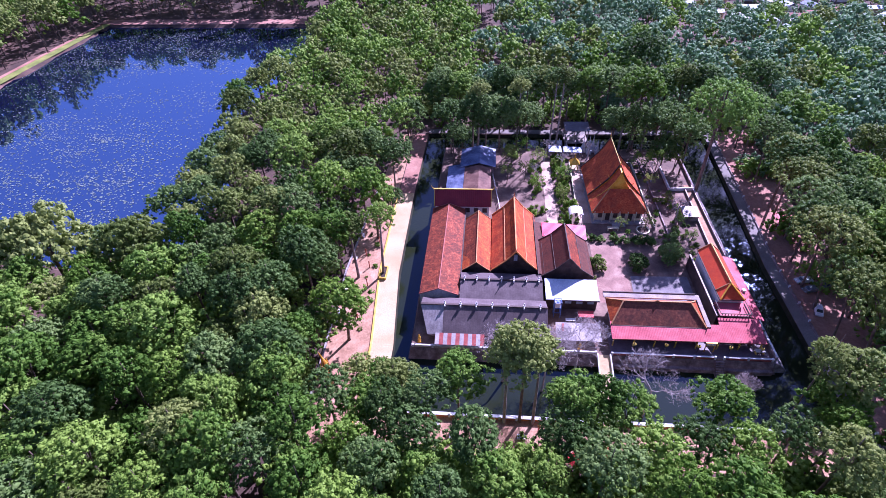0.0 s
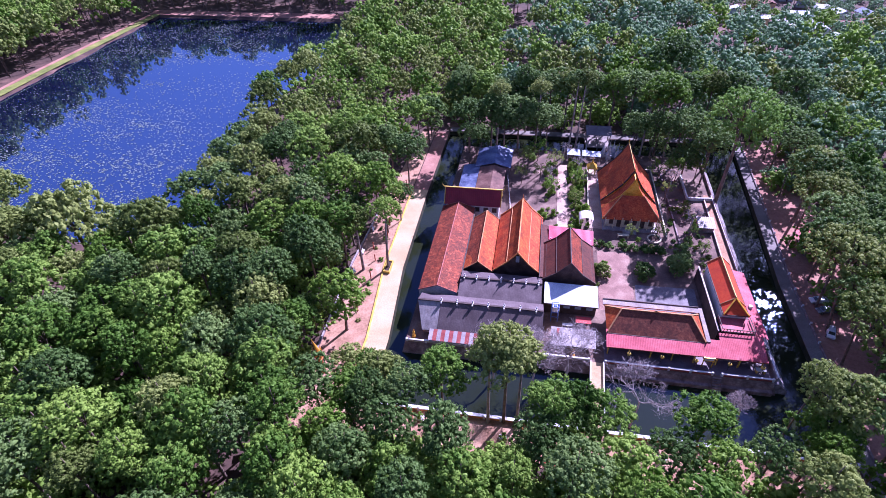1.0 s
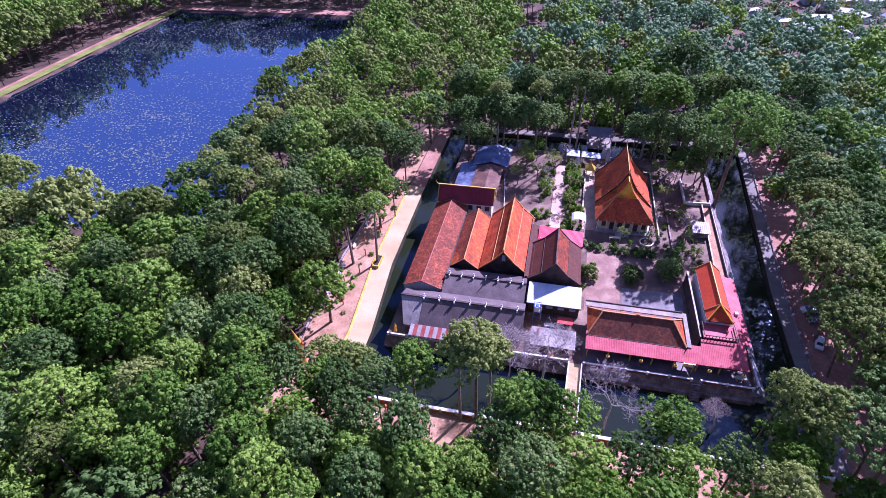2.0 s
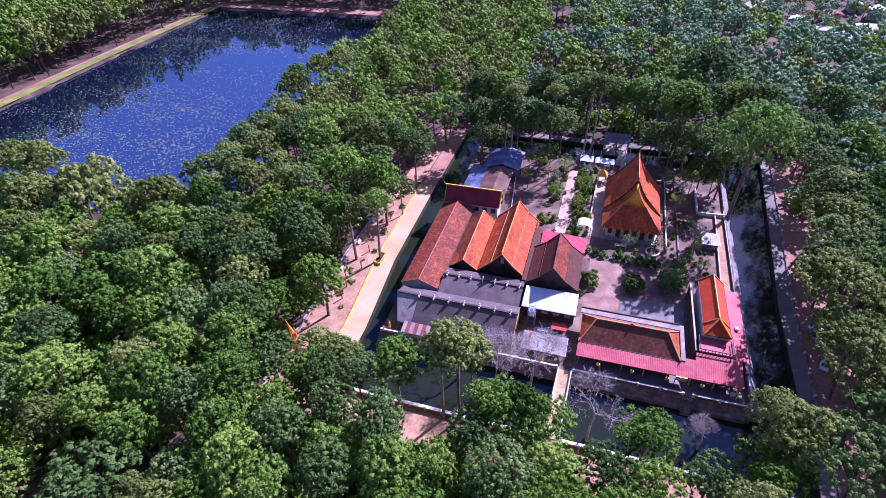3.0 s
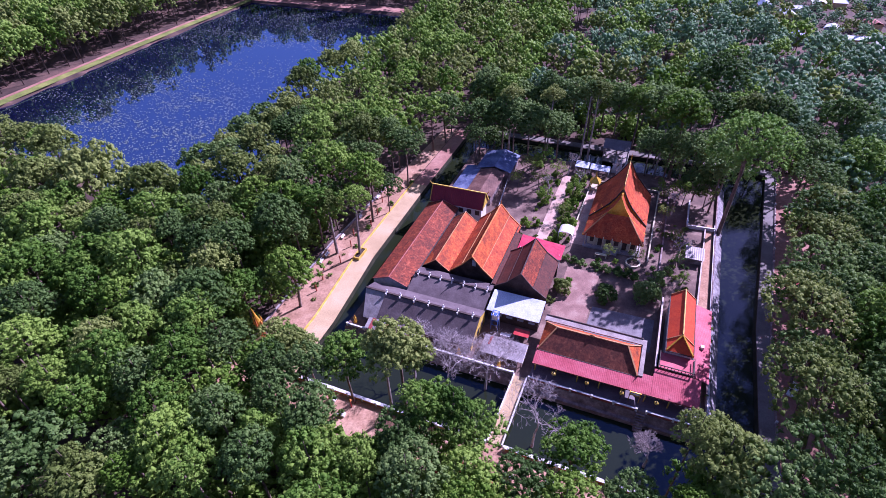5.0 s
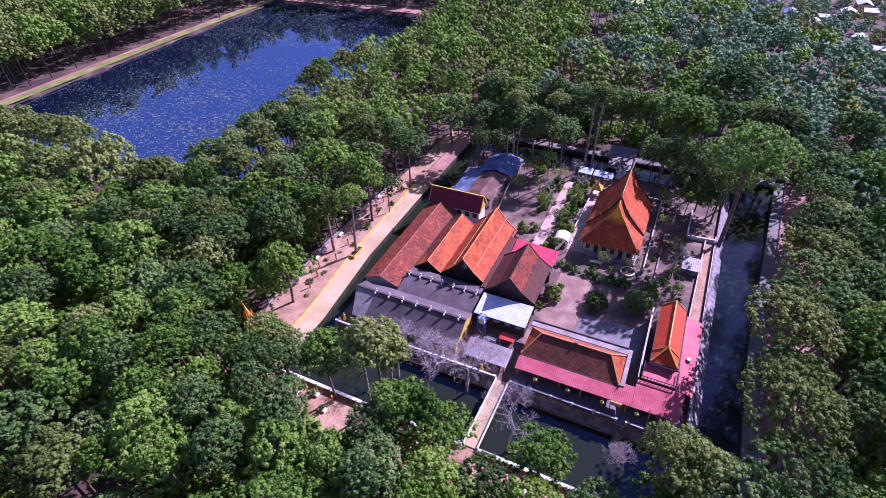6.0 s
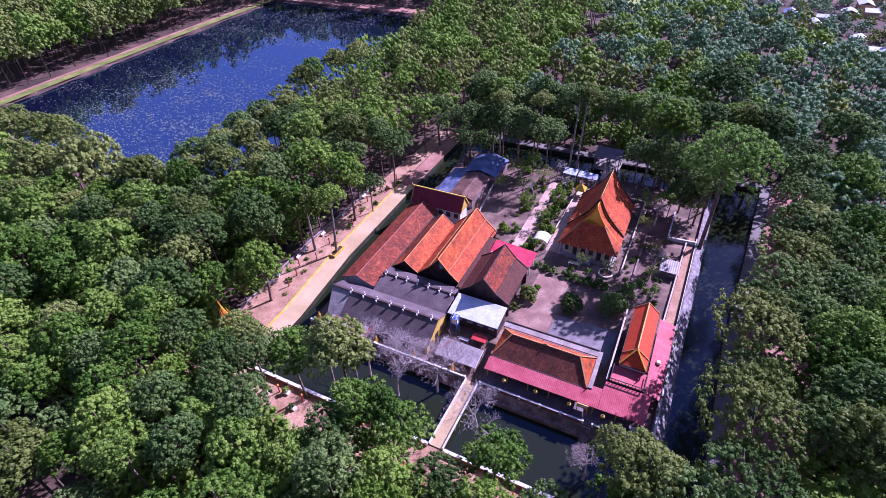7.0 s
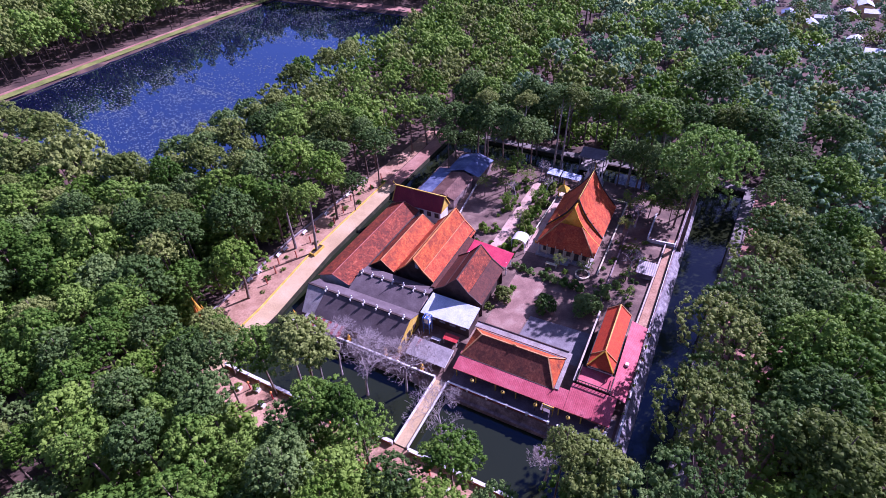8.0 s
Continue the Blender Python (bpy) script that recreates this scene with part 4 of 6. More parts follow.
def canopy_arrays(seed, radius, height, lumps, tufts, leaves, size, tuft=0.62, low=0.30, spread=0.66):
    """A domed crown: rounded boughs over a dome, each set with small leafy tufts. Vertices and faces, with the crown's base at z = 0."""
    rng = np.random.default_rng(seed)
    g = np.pi * (3 - 5 ** 0.5)
    k = np.arange(lumps) + 0.5
    u = np.sqrt(k / lumps)
    a = g * k + rng.uniform(0, 6.28)
    way = rng.uniform(0, 6.28)
    side = 1 + 0.24 * np.cos(a - way) + 0.14 * np.cos(3 * a + way)
    rr = radius * spread * u * side * rng.uniform(0.78, 1.22, lumps)
    cr = radius * rng.uniform(0.22, 0.42, lumps)
    rr = np.minimum(rr, (radius * rng.uniform(0.92, 1.12, lumps) - cr).clip(0))
    cz = height * (low + (0.86 - low) * np.sqrt(np.maximum(0, 1 - (0.96 * u) ** 2))) * rng.uniform(0.78, 1.08, lumps) - cr * 0.5
    cs = np.stack([rr * np.cos(a), rr * np.sin(a), cz], 1)
    cs = np.concatenate([cs, [[0, 0, height * 0.40]]])
    cr = np.append(cr, radius * 0.36)
    squash = np.array((1.0, 1.0, 0.86))
    centres, outs = [], []
    for c, r in zip(cs, cr):
        j = np.arange(tufts) + 0.5
        z = 1 - 1.55 * j / tufts
        q = np.sqrt(np.maximum(0, 1 - z * z))
        b = g * j + rng.uniform(0, 6.28)
        n = np.stack([q * np.cos(b), q * np.sin(b), z], 1) + rng.normal(0, 0.16, (tufts, 3))
        n /= np.linalg.norm(n, axis=1, keepdims=True)
        p = c + n * squash * r * rng.uniform(0.86, 1.14, (tufts, 1))
        hid = (np.linalg.norm((p[:, None] - cs[None]) / squash, axis=2) < cr * 0.66).any(1)
        centres.append(p[~hid])
        outs.append(n[~hid])
    centres, outs = np.concatenate(centres), np.concatenate(outs)
    m = len(centres)
    d = rng.normal(0, 1, (m, leaves, 3))
    d /= np.linalg.norm(d, axis=2, keepdims=True)
    up = outs * 0.75 + np.array((0, 0, 0.45))
    d = d + up[:, None] * 0.95
    d /= np.linalg.norm(d, axis=2, keepdims=True)
    tr = tuft * rng.uniform(0.6, 1.5, (m, 1, 1))
    p = (centres[:, None] + d * tr * rng.uniform(0.62, 1.02, (m, leaves, 1)) * (1, 1, 0.85)).reshape(-1, 3)
    n = d.reshape(-1, 3) + rng.normal(0, 0.30, p.shape)
    n /= np.linalg.norm(n, axis=1, keepdims=True)
    t = np.cross(n, rng.normal(0, 1, n.shape))
    t /= np.linalg.norm(t, axis=1, keepdims=True)
    b = np.cross(n, t)
    w = size * rng.uniform(0.65, 1.3, (len(p), 1))
    blade = np.stack([p - t * w * 0.8 - b * w * 0.5, p + t * w * 0.8 - b * w * 0.4, p + b * w * 0.95 + n * w * 0.15], 1).reshape(-1, 3)
    faces = np.arange(len(p) * 3).reshape(-1, 3)
    ov = np.array([(1, 0, 0), (0, 1, 0), (-1, 0, 0), (0, -1, 0), (0, 0, 1), (0, 0, -1)], float)
    of = np.array([(0, 1, 4), (1, 2, 4), (2, 3, 4), (3, 0, 4), (1, 0, 5), (2, 1, 5), (3, 2, 5), (0, 3, 5)])
    ta = rng.uniform(0, 6.28, m)
    turn = np.stack([np.stack([np.cos(ta), -np.sin(ta), 0 * ta], 1), np.stack([np.sin(ta), np.cos(ta), 0 * ta], 1), np.stack([0 * ta, 0 * ta, 1 + 0 * ta], 1)], 1)
    knob = np.einsum("kij,vj->kvi", turn, ov) * tr * 0.60 * rng.uniform(0.7, 1.15, (m, 6, 1)) + rng.normal(0, 0.12, (m, 6, 3)) * tr
    knob = (centres[:, None] + up[:, None] * tr * 0.12 + knob).reshape(-1, 3)
    knob_f = (np.arange(m)[:, None, None] * 6 + of).reshape(-1, 3) + len(blade)
    return np.concatenate([blade, knob]), np.zeros((0, 4), int), np.concatenate([faces, knob_f])


def mesh_from(name, verts, quads, tris, material):
    me = bpy.data.meshes.new(name)
    me.vertices.add(len(verts))
    me.vertices.foreach_set("co", np.asarray(verts, np.float32).ravel())
    loops = np.concatenate([quads.ravel(), tris.ravel()]).astype(np.int32)
    me.loops.add(len(loops))
    me.loops.foreach_set("vertex_index", loops)
    starts = np.concatenate([np.arange(len(quads)) * 4, len(quads) * 4 + np.arange(len(tris)) * 3]).astype(np.int32)
    me.polygons.add(len(starts))
    me.polygons.foreach_set("loop_start", starts)
    me.update(calc_edges=True)
    me.validate()
    me.materials.append(material)
    return me


def trunk_mesh(seed, base, top, radius, limbs=5, spread=2.6, material=None, r0=0.32):
    """A tapered, slightly bent trunk with limbs that reach into the crown."""
    rnd = random.Random(seed)
    bm = bmesh.new()
    bend = (rnd.uniform(-0.5, 0.5), rnd.uniform(-0.5, 0.5))
    tube(bm, [((0, 0, -0.3), r0 * 1.5), ((0, 0, 0.6), r0), ((bend[0], bend[1], base * 0.6), r0 * 0.8), ((bend[0] * 0.4, bend[1] * 0.4, base), r0 * 0.66), ((0, 0, top), r0 * 0.18)], 7)
    for k in range(limbs):
        a, z = k * 2 * math.pi / limbs + rnd.uniform(-0.4, 0.4), base * rnd.uniform(0.8, 1.05)
        d = spread * rnd.uniform(0.7, 1.1)
        tube(bm, [((bend[0] * 0.4, bend[1] * 0.4, z), r0 * 0.42), ((d * 0.5 * math.cos(a), d * 0.5 * math.sin(a), z + (top - z) * 0.45), r0 * 0.26),
                  ((d * math.cos(a), d * math.sin(a), z + (top - z) * 0.75), r0 * 0.1)], 5)
    return mesh_of(bm, material or BARK, True)


KINDS = []
for i, (rad, hgt, mat) in enumerate(((6.4, 11.5, LEAF), (6.6, 11.0, LEAF_DARK), (5.6, 11.0, LEAF), (6.2, 10.0, LEAF_LIGHT), (6.0, 10.0, LEAF_DRY), (7.2, 11.0, LEAF), (5.2, 12.0, LEAF_DARK))):
    v, q, tr = canopy_arrays(20 + i, rad, hgt, 14, 23, 9, 0.28, 0.74, 0.24, 0.74)
    KINDS.append((rad, hgt, mesh_from("crown", v, q, tr, mat), trunk_mesh(40 + i, 13.5, 19.0, rad)))
v, q, tr = canopy_arrays(31, 11.5, 15.0, 30, 42, 12, 0.26, 0.76, 0.20, 0.80)
KINDS.append((11.5, 15.0, mesh_from("crown", v, q, tr, LEAF_BIG), trunk_mesh(51, 13.0, 19.0, 9.0, 9, 7.5, None, 0.6)))
for i, mat in enumerate((LEAF_DRY, LEAF_DARK)):
    v, q, tr = canopy_arrays(33 + i, 8.6, 11.5, 17, 27, 9, 0.265, 0.74, 0.24, 0.78)
    KINDS.append((8.6, 11.5, mesh_from("crown", v, q, tr, mat), trunk_mesh(53 + i, 13.5, 19.0, 7.0, 7, 5.0)))
TREE_LABELS = ["tall broadleaf tree with full green crown", "tall tree with dense dark green crown", "slender tree with green rounded crown", "tree with bright yellow-green crown",
               "thin-leaved olive-green forest tree", "wide-crowned green forest tree", "tall narrow dark green tree", "huge spreading tree with bright yellow-green crown",
               "wide olive-green tree leaning over the road", "wide dark green tree leaning over the road"]
CELLS = {}


def tree(x, y, top, kind, scale=1.0, z0=OUT_Z, turn=None, lean=0.0):
    """A forest tree with its crown's top at height top, leaning so far along x."""
    rad, hgt, crown, trunk = KINDS[kind]
    t = thing("tree", TREE_LABELS[kind], "tree", (x, y, z0), "forest trees", "", (0.0 if lean else random.uniform(0, 360)) if turn is None else turn)
    c, s = new("crown", crown), new("trunk", trunk)
    c.parent = s.parent = t
    c.location, c.scale = (lean, 0, top - z0 - hgt * scale), (scale * random.uniform(0.88, 1.16), scale * random.uniform(0.88, 1.16), scale)
    s.scale = (scale, scale, (top - z0 - hgt * scale * 0.45) / 16.0)
    s.rotation_euler.y = math.atan2(lean, top - z0 - hgt * scale * 0.5)
    taken(x, y, rad * scale)
    return t


def inside(x, y, loop):
    hit = False
    for (x0, y0), (x1, y1) in zip(loop, loop[1:] + loop[:1]):
        if (y0 > y) != (y1 > y) and x < (x1 - x0) * (y - y0) / (y1 - y0) + x0:
            hit = not hit
    return hit


HOUSES = []
for _ in range(900):
    x, y = random.uniform(60, 290), random.uniform(275, 460)
    if len(HOUSES) < 72 and inside(x, y, [(132, 306), (200, 296), (300, 284), (300, 460), (62, 460), (72, 380), (96, 350)]) and all(math.hypot(x - a, y - b) > 13 for a, b in HOUSES):
        HOUSES.append((x, y))
TOWN = [(128, 298), (200, 288), (340, 276), (340, 520), (48, 520), (62, 374), (90, 344)]
KEEP_OUT = [[(-27.5, 57.5), (80.5, 57.5), (80.5, 112), (87, 196), (-28, 196), (-29.5, 145), (-29, 105)],
            [(-38.5, 70), (-24, 70), (-24, 160), (-37, 160)], [(-52, 74), (-40, 74), (-40, 87), (-52, 87)], [(-58, 18), (-44, 18), (-44, 29), (-58, 29)],
            [(-9, 46), (12, 46), (12, 58), (-9, 58)], [(0, 42), (13, 42), (13, 51), (0, 51)], [(-37, 56), (-22, 56), (-22, 73), (-37, 73)], [(-14, 54), (1, 54), (1, 60), (-14, 60)], [(28, 50), (60, 50), (60, 61), (28, 61)],
            [(-259, 108), (-235, 108), (-235, 345), (-259, 345)], [(-20, 395), (30, 395), (30, 440), (-20, 440)], [(2, 316), (28, 316), (28, 330), (2, 330)], [(-136, 96), (-82, 96), (-82, 112), (-136, 112)],
            [(24, 208), (42, 208), (42, 222), (24, 222)]]


ASIDE = [(-110, 0), (-90, 14), (0, 10), (6, 20), (36, 27), (57, 35), (80, 38), (90, 58), (106, 70), (113, 85), (121, 112), (136, 150), (170, 150), (170, 0)]


def free(x, y, gap=1.0, room=0.0):
    if any(inside(x, y, k) for k in KEEP_OUT):
        return False
    if x < -90 and any(inside(x + dx, y + dy, LAKE_LOOP) for dx, dy in ((0, 0), (4, 0), (-4, 0), (0, 4), (0, -4))):
        return False
    i, j = int(x // 16), int(y // 16)
    return all((x - a) ** 2 + (y - b) ** 2 > (0.62 * gap * (r + room)) ** 2 for u in (i - 1, i, i + 1) for v in (j - 1, j, j + 1) for a, b, r in CELLS.get((u, v), ()))


def taken(x, y, r):
    CELLS.setdefault((int(x // 16), int(y // 16)), []).append((x, y, r))


# trees that stand out
for x, y, top, kind, s in (
    (-65.3, 67.4, 24.3, 0, 1.32), (-53.4, 75.8, 24.0, 1, 1.00), (-46.9, 79.8, 23.0, 1, 0.81), (-41.1, 61.9, 24.0, 1, 1.21), (-32.4, 80.6, 16.6, 3, 1.21),
    (-42.9, 90.5, 23.3, 1, 1.08), (-49.8, 109.5, 23.1, 1, 1.02), (-44.9, 120.5, 24.4, 3, 1.42), (-32.3, 120.5, 22.4, 3, 1.2), (-29.5, 126.7, 12.2, 1, 0.66),
    (-44.2, 139.2, 25.1, 4, 1.35), (-75.5, 125.6, 23.0, 4, 1.12), (-86.0, 122.9, 20.1, 4, 0.91), (-58.6, 135.7, 24.8, 0, 1.21), (-69.3, 109.2, 23.2, 4, 1.17)):
    tree(x, y, top, kind, s)
for x, y, top, kind, s in (
    (-108.8, 91.0, 27.1, 4, 2.01), (-143.0, 102.8, 23.1, 4, 1.36), (-124.7, 85.3, 24.6, 4, 1.48), (-87.1, 93.7, 24.5, 4, 1.44), (-77.1, 84.0, 23.1, 0, 1.26),
    (-97.0, 85.7, 18.0, 3, 1.08), (-100.4, 67.6, 24.3, 0, 1.31), (-87.4, 55.2, 23.7, 0, 1.19), (-81.3, 66.6, 19.6, 0, 0.96), (-75.2, 46.3, 22.8, 1, 0.97),
    (-67.2, 55.6, 22.0, 0, 1.05), (-63.5, 38.3, 23.7, 3, 1.02), (-51.5, 34.3, 21.4, 3, 0.72), (-42.0, 32.4, 22.5, 0, 0.93), (-58.9, 30.4, 20.3, 4, 0.74)):
    tree(x, y, top, kind, s)
for x, y, top, kind, s in (
    (-51.6, 44.8, 22.0, 4, 0.90), (-45.1, 49.6, 22.1, 0, 0.86), (-34.2, 49.1, 21.8, 0, 0.79), (-36.1, 40.6, 22.3, 1, 0.87), (-27.5, 36.7, 22.6, 0, 0.96),
    (-27.7, 53.4, 19.9, 1, 0.79), (-17.4, 39.7, 22.6, 1, 0.93), (-13.4, 29.0, 23.1, 0, 0.85), (-23.2, 25.4, 20.8, 3, 0.61), (-33.8, 23.6, 19.6, 4, 0.58),
    (-17.7, 52.9, 18.8, 1, 0.77), (-10.9, 46.5, 19.7, 1, 0.75), (-16.9, 60.1, 16.5, 4, 0.78), (-4.6, 60.0, 19.4, 0, 0.86)):
    tree(x, y, top, kind, s)
for x, y, top, kind, s in (
    (7.8, 60.8, 26.8, 4, 1.10), (2.4, 38.4, 22.6, 0, 0.96), (10.2, 40.9, 20.1, 0, 0.65), (14.4, 46.7, 21.1, 1, 0.83), (14.8, 57.5, 15.9, 0, 0.60),
    (25.2, 53.1, 21.0, 5, 0.75), (26.9, 44.0, 22.1, 3, 0.89), (41.2, 54.7, 21.1, 0, 0.85), (35.4, 47.1, 20.5, 1, 0.71), (50.3, 49.8, 20.6, 1, 0.73),
    (58.9, 51.8, 19.8, 3, 0.60), (62.4, 60.2, 24.5, 4, 1.00), (57.7, 60.1, 26.7, 4, 0.60), ):
    tree(x, y, top, kind, s)
for x, y, top, kind, s in (
    (88.0, 141.1, 24.0, 4, 1.33), (88.8, 168.3, 23.6, 1, 1.14), (98.6, 168.8, 25.1, 0, 1.28),
    (100.6, 197.9, 25.3, 1, 1.27), (91.3, 120.1, 23.0, 1, 1.01), (51.6, 173.2, 30.5, 3, 1.25),
    (39.1, 200.9, 21.7, 1, 1.35), (62.4, 224.7, 27.4, 1, 1.49), (67.0, 147.0, 37.5, 7, 1.0), (59.3, 161.5, 12.6, 1, 0.94), (52.3, 174.9, 11.3, 1, 0.86)):
    tree(x, y, top, kind, s)
for x, y, top, kind, s in (
    (46.4, 182.2, 13.4, 1, 0.89), (24.9, 202.9, 20.5, 0, 1.35), (4.7, 195.2, 19.5, 1, 1.31), (-17.6, 195.7, 20.1, 1, 1.43), (-30.0, 176.4, 19.3, 1, 1.28),
    (-30.4, 142.7, 20.8, 1, 0.96), (5.8, 191.2, 12.0, 1, 0.82), (12.0, 185.2, 11.9, 0, 0.82), (-9.9, 174.5, 9.9, 1, 0.79)):
    tree(x, y, top, kind, s)
# tall trees that lean over the east road
for x, y, top, kind, s, lean in (
    (80.8, 62.0, 27.5, 9, 0.95, -5.5), (80.6, 75.6, 29.0, 8, 1.05, -5.0), (80.9, 86.4, 23.5, 9, 0.85, -4.6), (81.4, 96.4, 28.0, 8, 1.0, -4.8), (81.8, 104.4, 25.0, 9, 0.95, -3.0),
    (83.4, 114.6, 25.0, 9, 0.92, -2.0), (86.0, 125.0, 24.5, 8, 0.90, -1.5), (87.4, 136.4, 25.0, 9, 0.95, -1.5), (73.0, 57.0, 26.0, 9, 0.90, -3.0), (88.4, 155.0, 23.0, 9, 0.72, -2.0), (90.6, 179.0, 23.0, 9, 0.75, -2.2)):
    tree(x, y, top, kind, s, lean=lean)
for x, y, top, kind, s in ((91.2, 101.0, 27.0, 0, 0.95), (88.4, 66.4, 24.0, 0, 1.1), (93.4, 113.0, 25.0, 1, 1.0), (92.4, 88.0, 27.0, 1, 1.05), (92.6, 75.4, 29.0, 4, 1.1), (62.0, 56.6, 19.0, 0, 0.95),
                           (87.4, 81.0, 25.0, 1, 0.95), (88.0, 94.0, 24.5, 0, 0.95), (87.6, 107.6, 23.5, 1, 0.95), (97.0, 96.0, 26.0, 5, 1.1), (99.0, 110.0, 26.0, 0, 1.1)):
    tree(x, y, top, kind, s)
# the lake's south-east shore
for x, y, top, kind, s in ((-172.0, 103.0, 21.0, 4, 1.25), (-160.0, 104.0, 20.0, 4, 1.15), (-150.0, 105.0, 20.5, 0, 1.1), (-186.0, 102.0, 21.0, 4, 1.3), (-80.0, 106.0, 19.5, 4, 1.0), (-82.0, 143.0, 20.5, 4, 1.05),
                           (-84.0, 156.0, 20.0, 4, 1.1), (-96.0, 180.0, 20.5, 4, 1.2), (-101.0, 192.0, 20.0, 0, 1.15), (-97.0, 204.0, 20.0, 4, 1.15), (-94.0, 218.0, 20.0, 4, 1.2)):
    tree(x, y, top, kind, s)
for x, y, top, kind, s in ((94.5, 116.0, 24.0, 1, 1.2), (95.5, 130.0, 24.0, 1, 1.2), (60.0, 172.0, 20.0, 1, 1.0), (50.0, 171.6, 19.0, 1, 0.95), (44.0, 172.6, 17.0, 1, 0.8), (66.6, 166.0, 19.0, 1, 1.0), (64.0, 156.6, 21.0, 1, 0.95), (57.0, 167.0, 20.0, 1, 0.95), (14.0, 172.4, 19.0, 1, 0.9),
                            (4.0, 171.6, 22.0, 1, 1.1), (-6.0, 171.4, 23.0, 1, 1.15), (-13.6, 169.0, 22.0, 1, 1.0), (-12.4, 160.6, 17.0, 1, 0.7), (10.0, 169.6, 21.0, 1, 0.95), (-1.0, 168.8, 20.0, 1, 0.9), (56.0, 199.0, 21.0, 1, 1.1), (68.0, 200.0, 22.0, 0, 1.2), (79.0, 199.0, 22.0, 1, 1.1)):
    tree(x, y, top, kind, s)
for x, y, top, kind, s in ((-21.6, 53.6, 16.5, 0, 0.95), (-16.0, 51.4, 16.0, 1, 0.75), (15.8, 53.0, 23.0, 0, 0.78), (21.0, 54.4, 22.0, 0, 0.72), (-10.4, 54.6, 19.5, 1, 0.7), (-30.4, 45.4, 24.0, 0, 0.85), (19.0, 40.4, 24.5, 1, 0.75), (-39.4, 70.6, 16.0, 0, 0.95), (-38.8, 78.0, 12.0, 1, 0.7), (-20.6, 57.0, 15.0, 0, 0.7), (-25.2, 63.6, 12.5, 4, 0.7), (-41.4, 95.0, 17.0, 1, 0.9), (-40.6, 113.0, 17.0, 1, 0.9),
                           (-16.2, 62.2, 12.5, 1, 0.62), (-19.6, 62.4, 14.0, 0, 0.6), (13.6, 51.4, 13.0, 1, 0.62), (19.6, 50.6, 14.0, 0, 0.66), (23.0, 55.0, 12.0, 1, 0.58)):
    tree(x, y, top, kind, s)
# a close row along the back moat's far bank
for i in range(13):
    tree(-20 + i * 8.2 + random.uniform(-1.5, 1.5), 195.4 + random.uniform(-1.2, 1.6), random.uniform(19, 25), (1, 0, 1, 6, 1, 4)[i % 6], random.uniform(0.95, 1.2))
rnd = random.Random(11)
count = 0
for _ in range(12000):
    if count >= 190:
        break
    y = rnd.uniform(20, 150)
    x = rnd.uniform(-110 - 0.2 * y, 105 + 0.25 * y)
    kind, s = rnd.choice((0, 0, 6, 1, 2, 3, 3, 1, 4, 4, 4, 5, 0)), rnd.uniform(0.85, 1.15)
    if inside(x, y, ASIDE) or y < 46 and abs(x) > 75 + y * 0.4:
        continue
    if free(x, y, 0.98, KINDS[kind][0] * s):
        tree(x, y, rnd.uniform(17, 24.5), kind, s)
        count += 1

# the woods beyond, as masses
NEARK = [canopy_arrays(80 + i, 6.0, 13.0, 8, 8, 4, 0.46, 1.02, 0.12, 0.76) for i in range(5)]
FARK = [canopy_arrays(90 + i, 6.0, 12.0, 7, 8, 2, 0.64, 1.28, 0.12, 0.76) for i in range(5)]
TALLK = [canopy_arrays(100 + i, 6.0, 20.0, 10, 8, 2, 0.62, 1.3, 0.08, 0.78) for i in range(4)]
for x, y in HOUSES:
    taken(x, y, 3.0)
spots = []
for lap, gap in ((0, 0.95), (1, 0.74)):
    for _ in range(16000):
        y = rnd.uniform(-12, 450)
        x = rnd.uniform(-100 - 1.5 * max(y, 0), 100 + 0.52 * max(y, 0))
        if 5 < y < 150 and -110 - 0.2 * y < x < 105 + 0.25 * y and not inside(x, y, ASIDE) or len(spots) > 1640:
            continue
        if free(x, y, gap * (0.80 + y / 1600), 6.4):
            taken(x, y, 6.4)
            spots.append((x, y))
under = [p for p in ((rnd.uniform(-112, -39), rnd.uniform(6, 118)) for _ in range(230)) if not any(inside(*p, k) for k in KEEP_OUT[1:6])]
under += [(rnd.uniform(86, 118), rnd.uniform(52, 130)) for _ in range(70)] + [(rnd.uniform(-39, 60), rnd.uniform(28, 47)) for _ in range(90)] + [(rnd.uniform(-37, 72), rnd.uniform(44, 51)) for _ in range(70)]
under += [(rnd.uniform(-28, 92), rnd.uniform(196, 222)) for _ in range(60)] + [(rnd.uniform(86, 110), rnd.uniform(130, 215)) for _ in range(24)]
under += [(90 + 0.42 * (y - 150) + rnd.uniform(-14, 60), y) for y in (rnd.uniform(200, 330) for _ in range(70))]
hidden = set(under)
stems = bmesh.new()
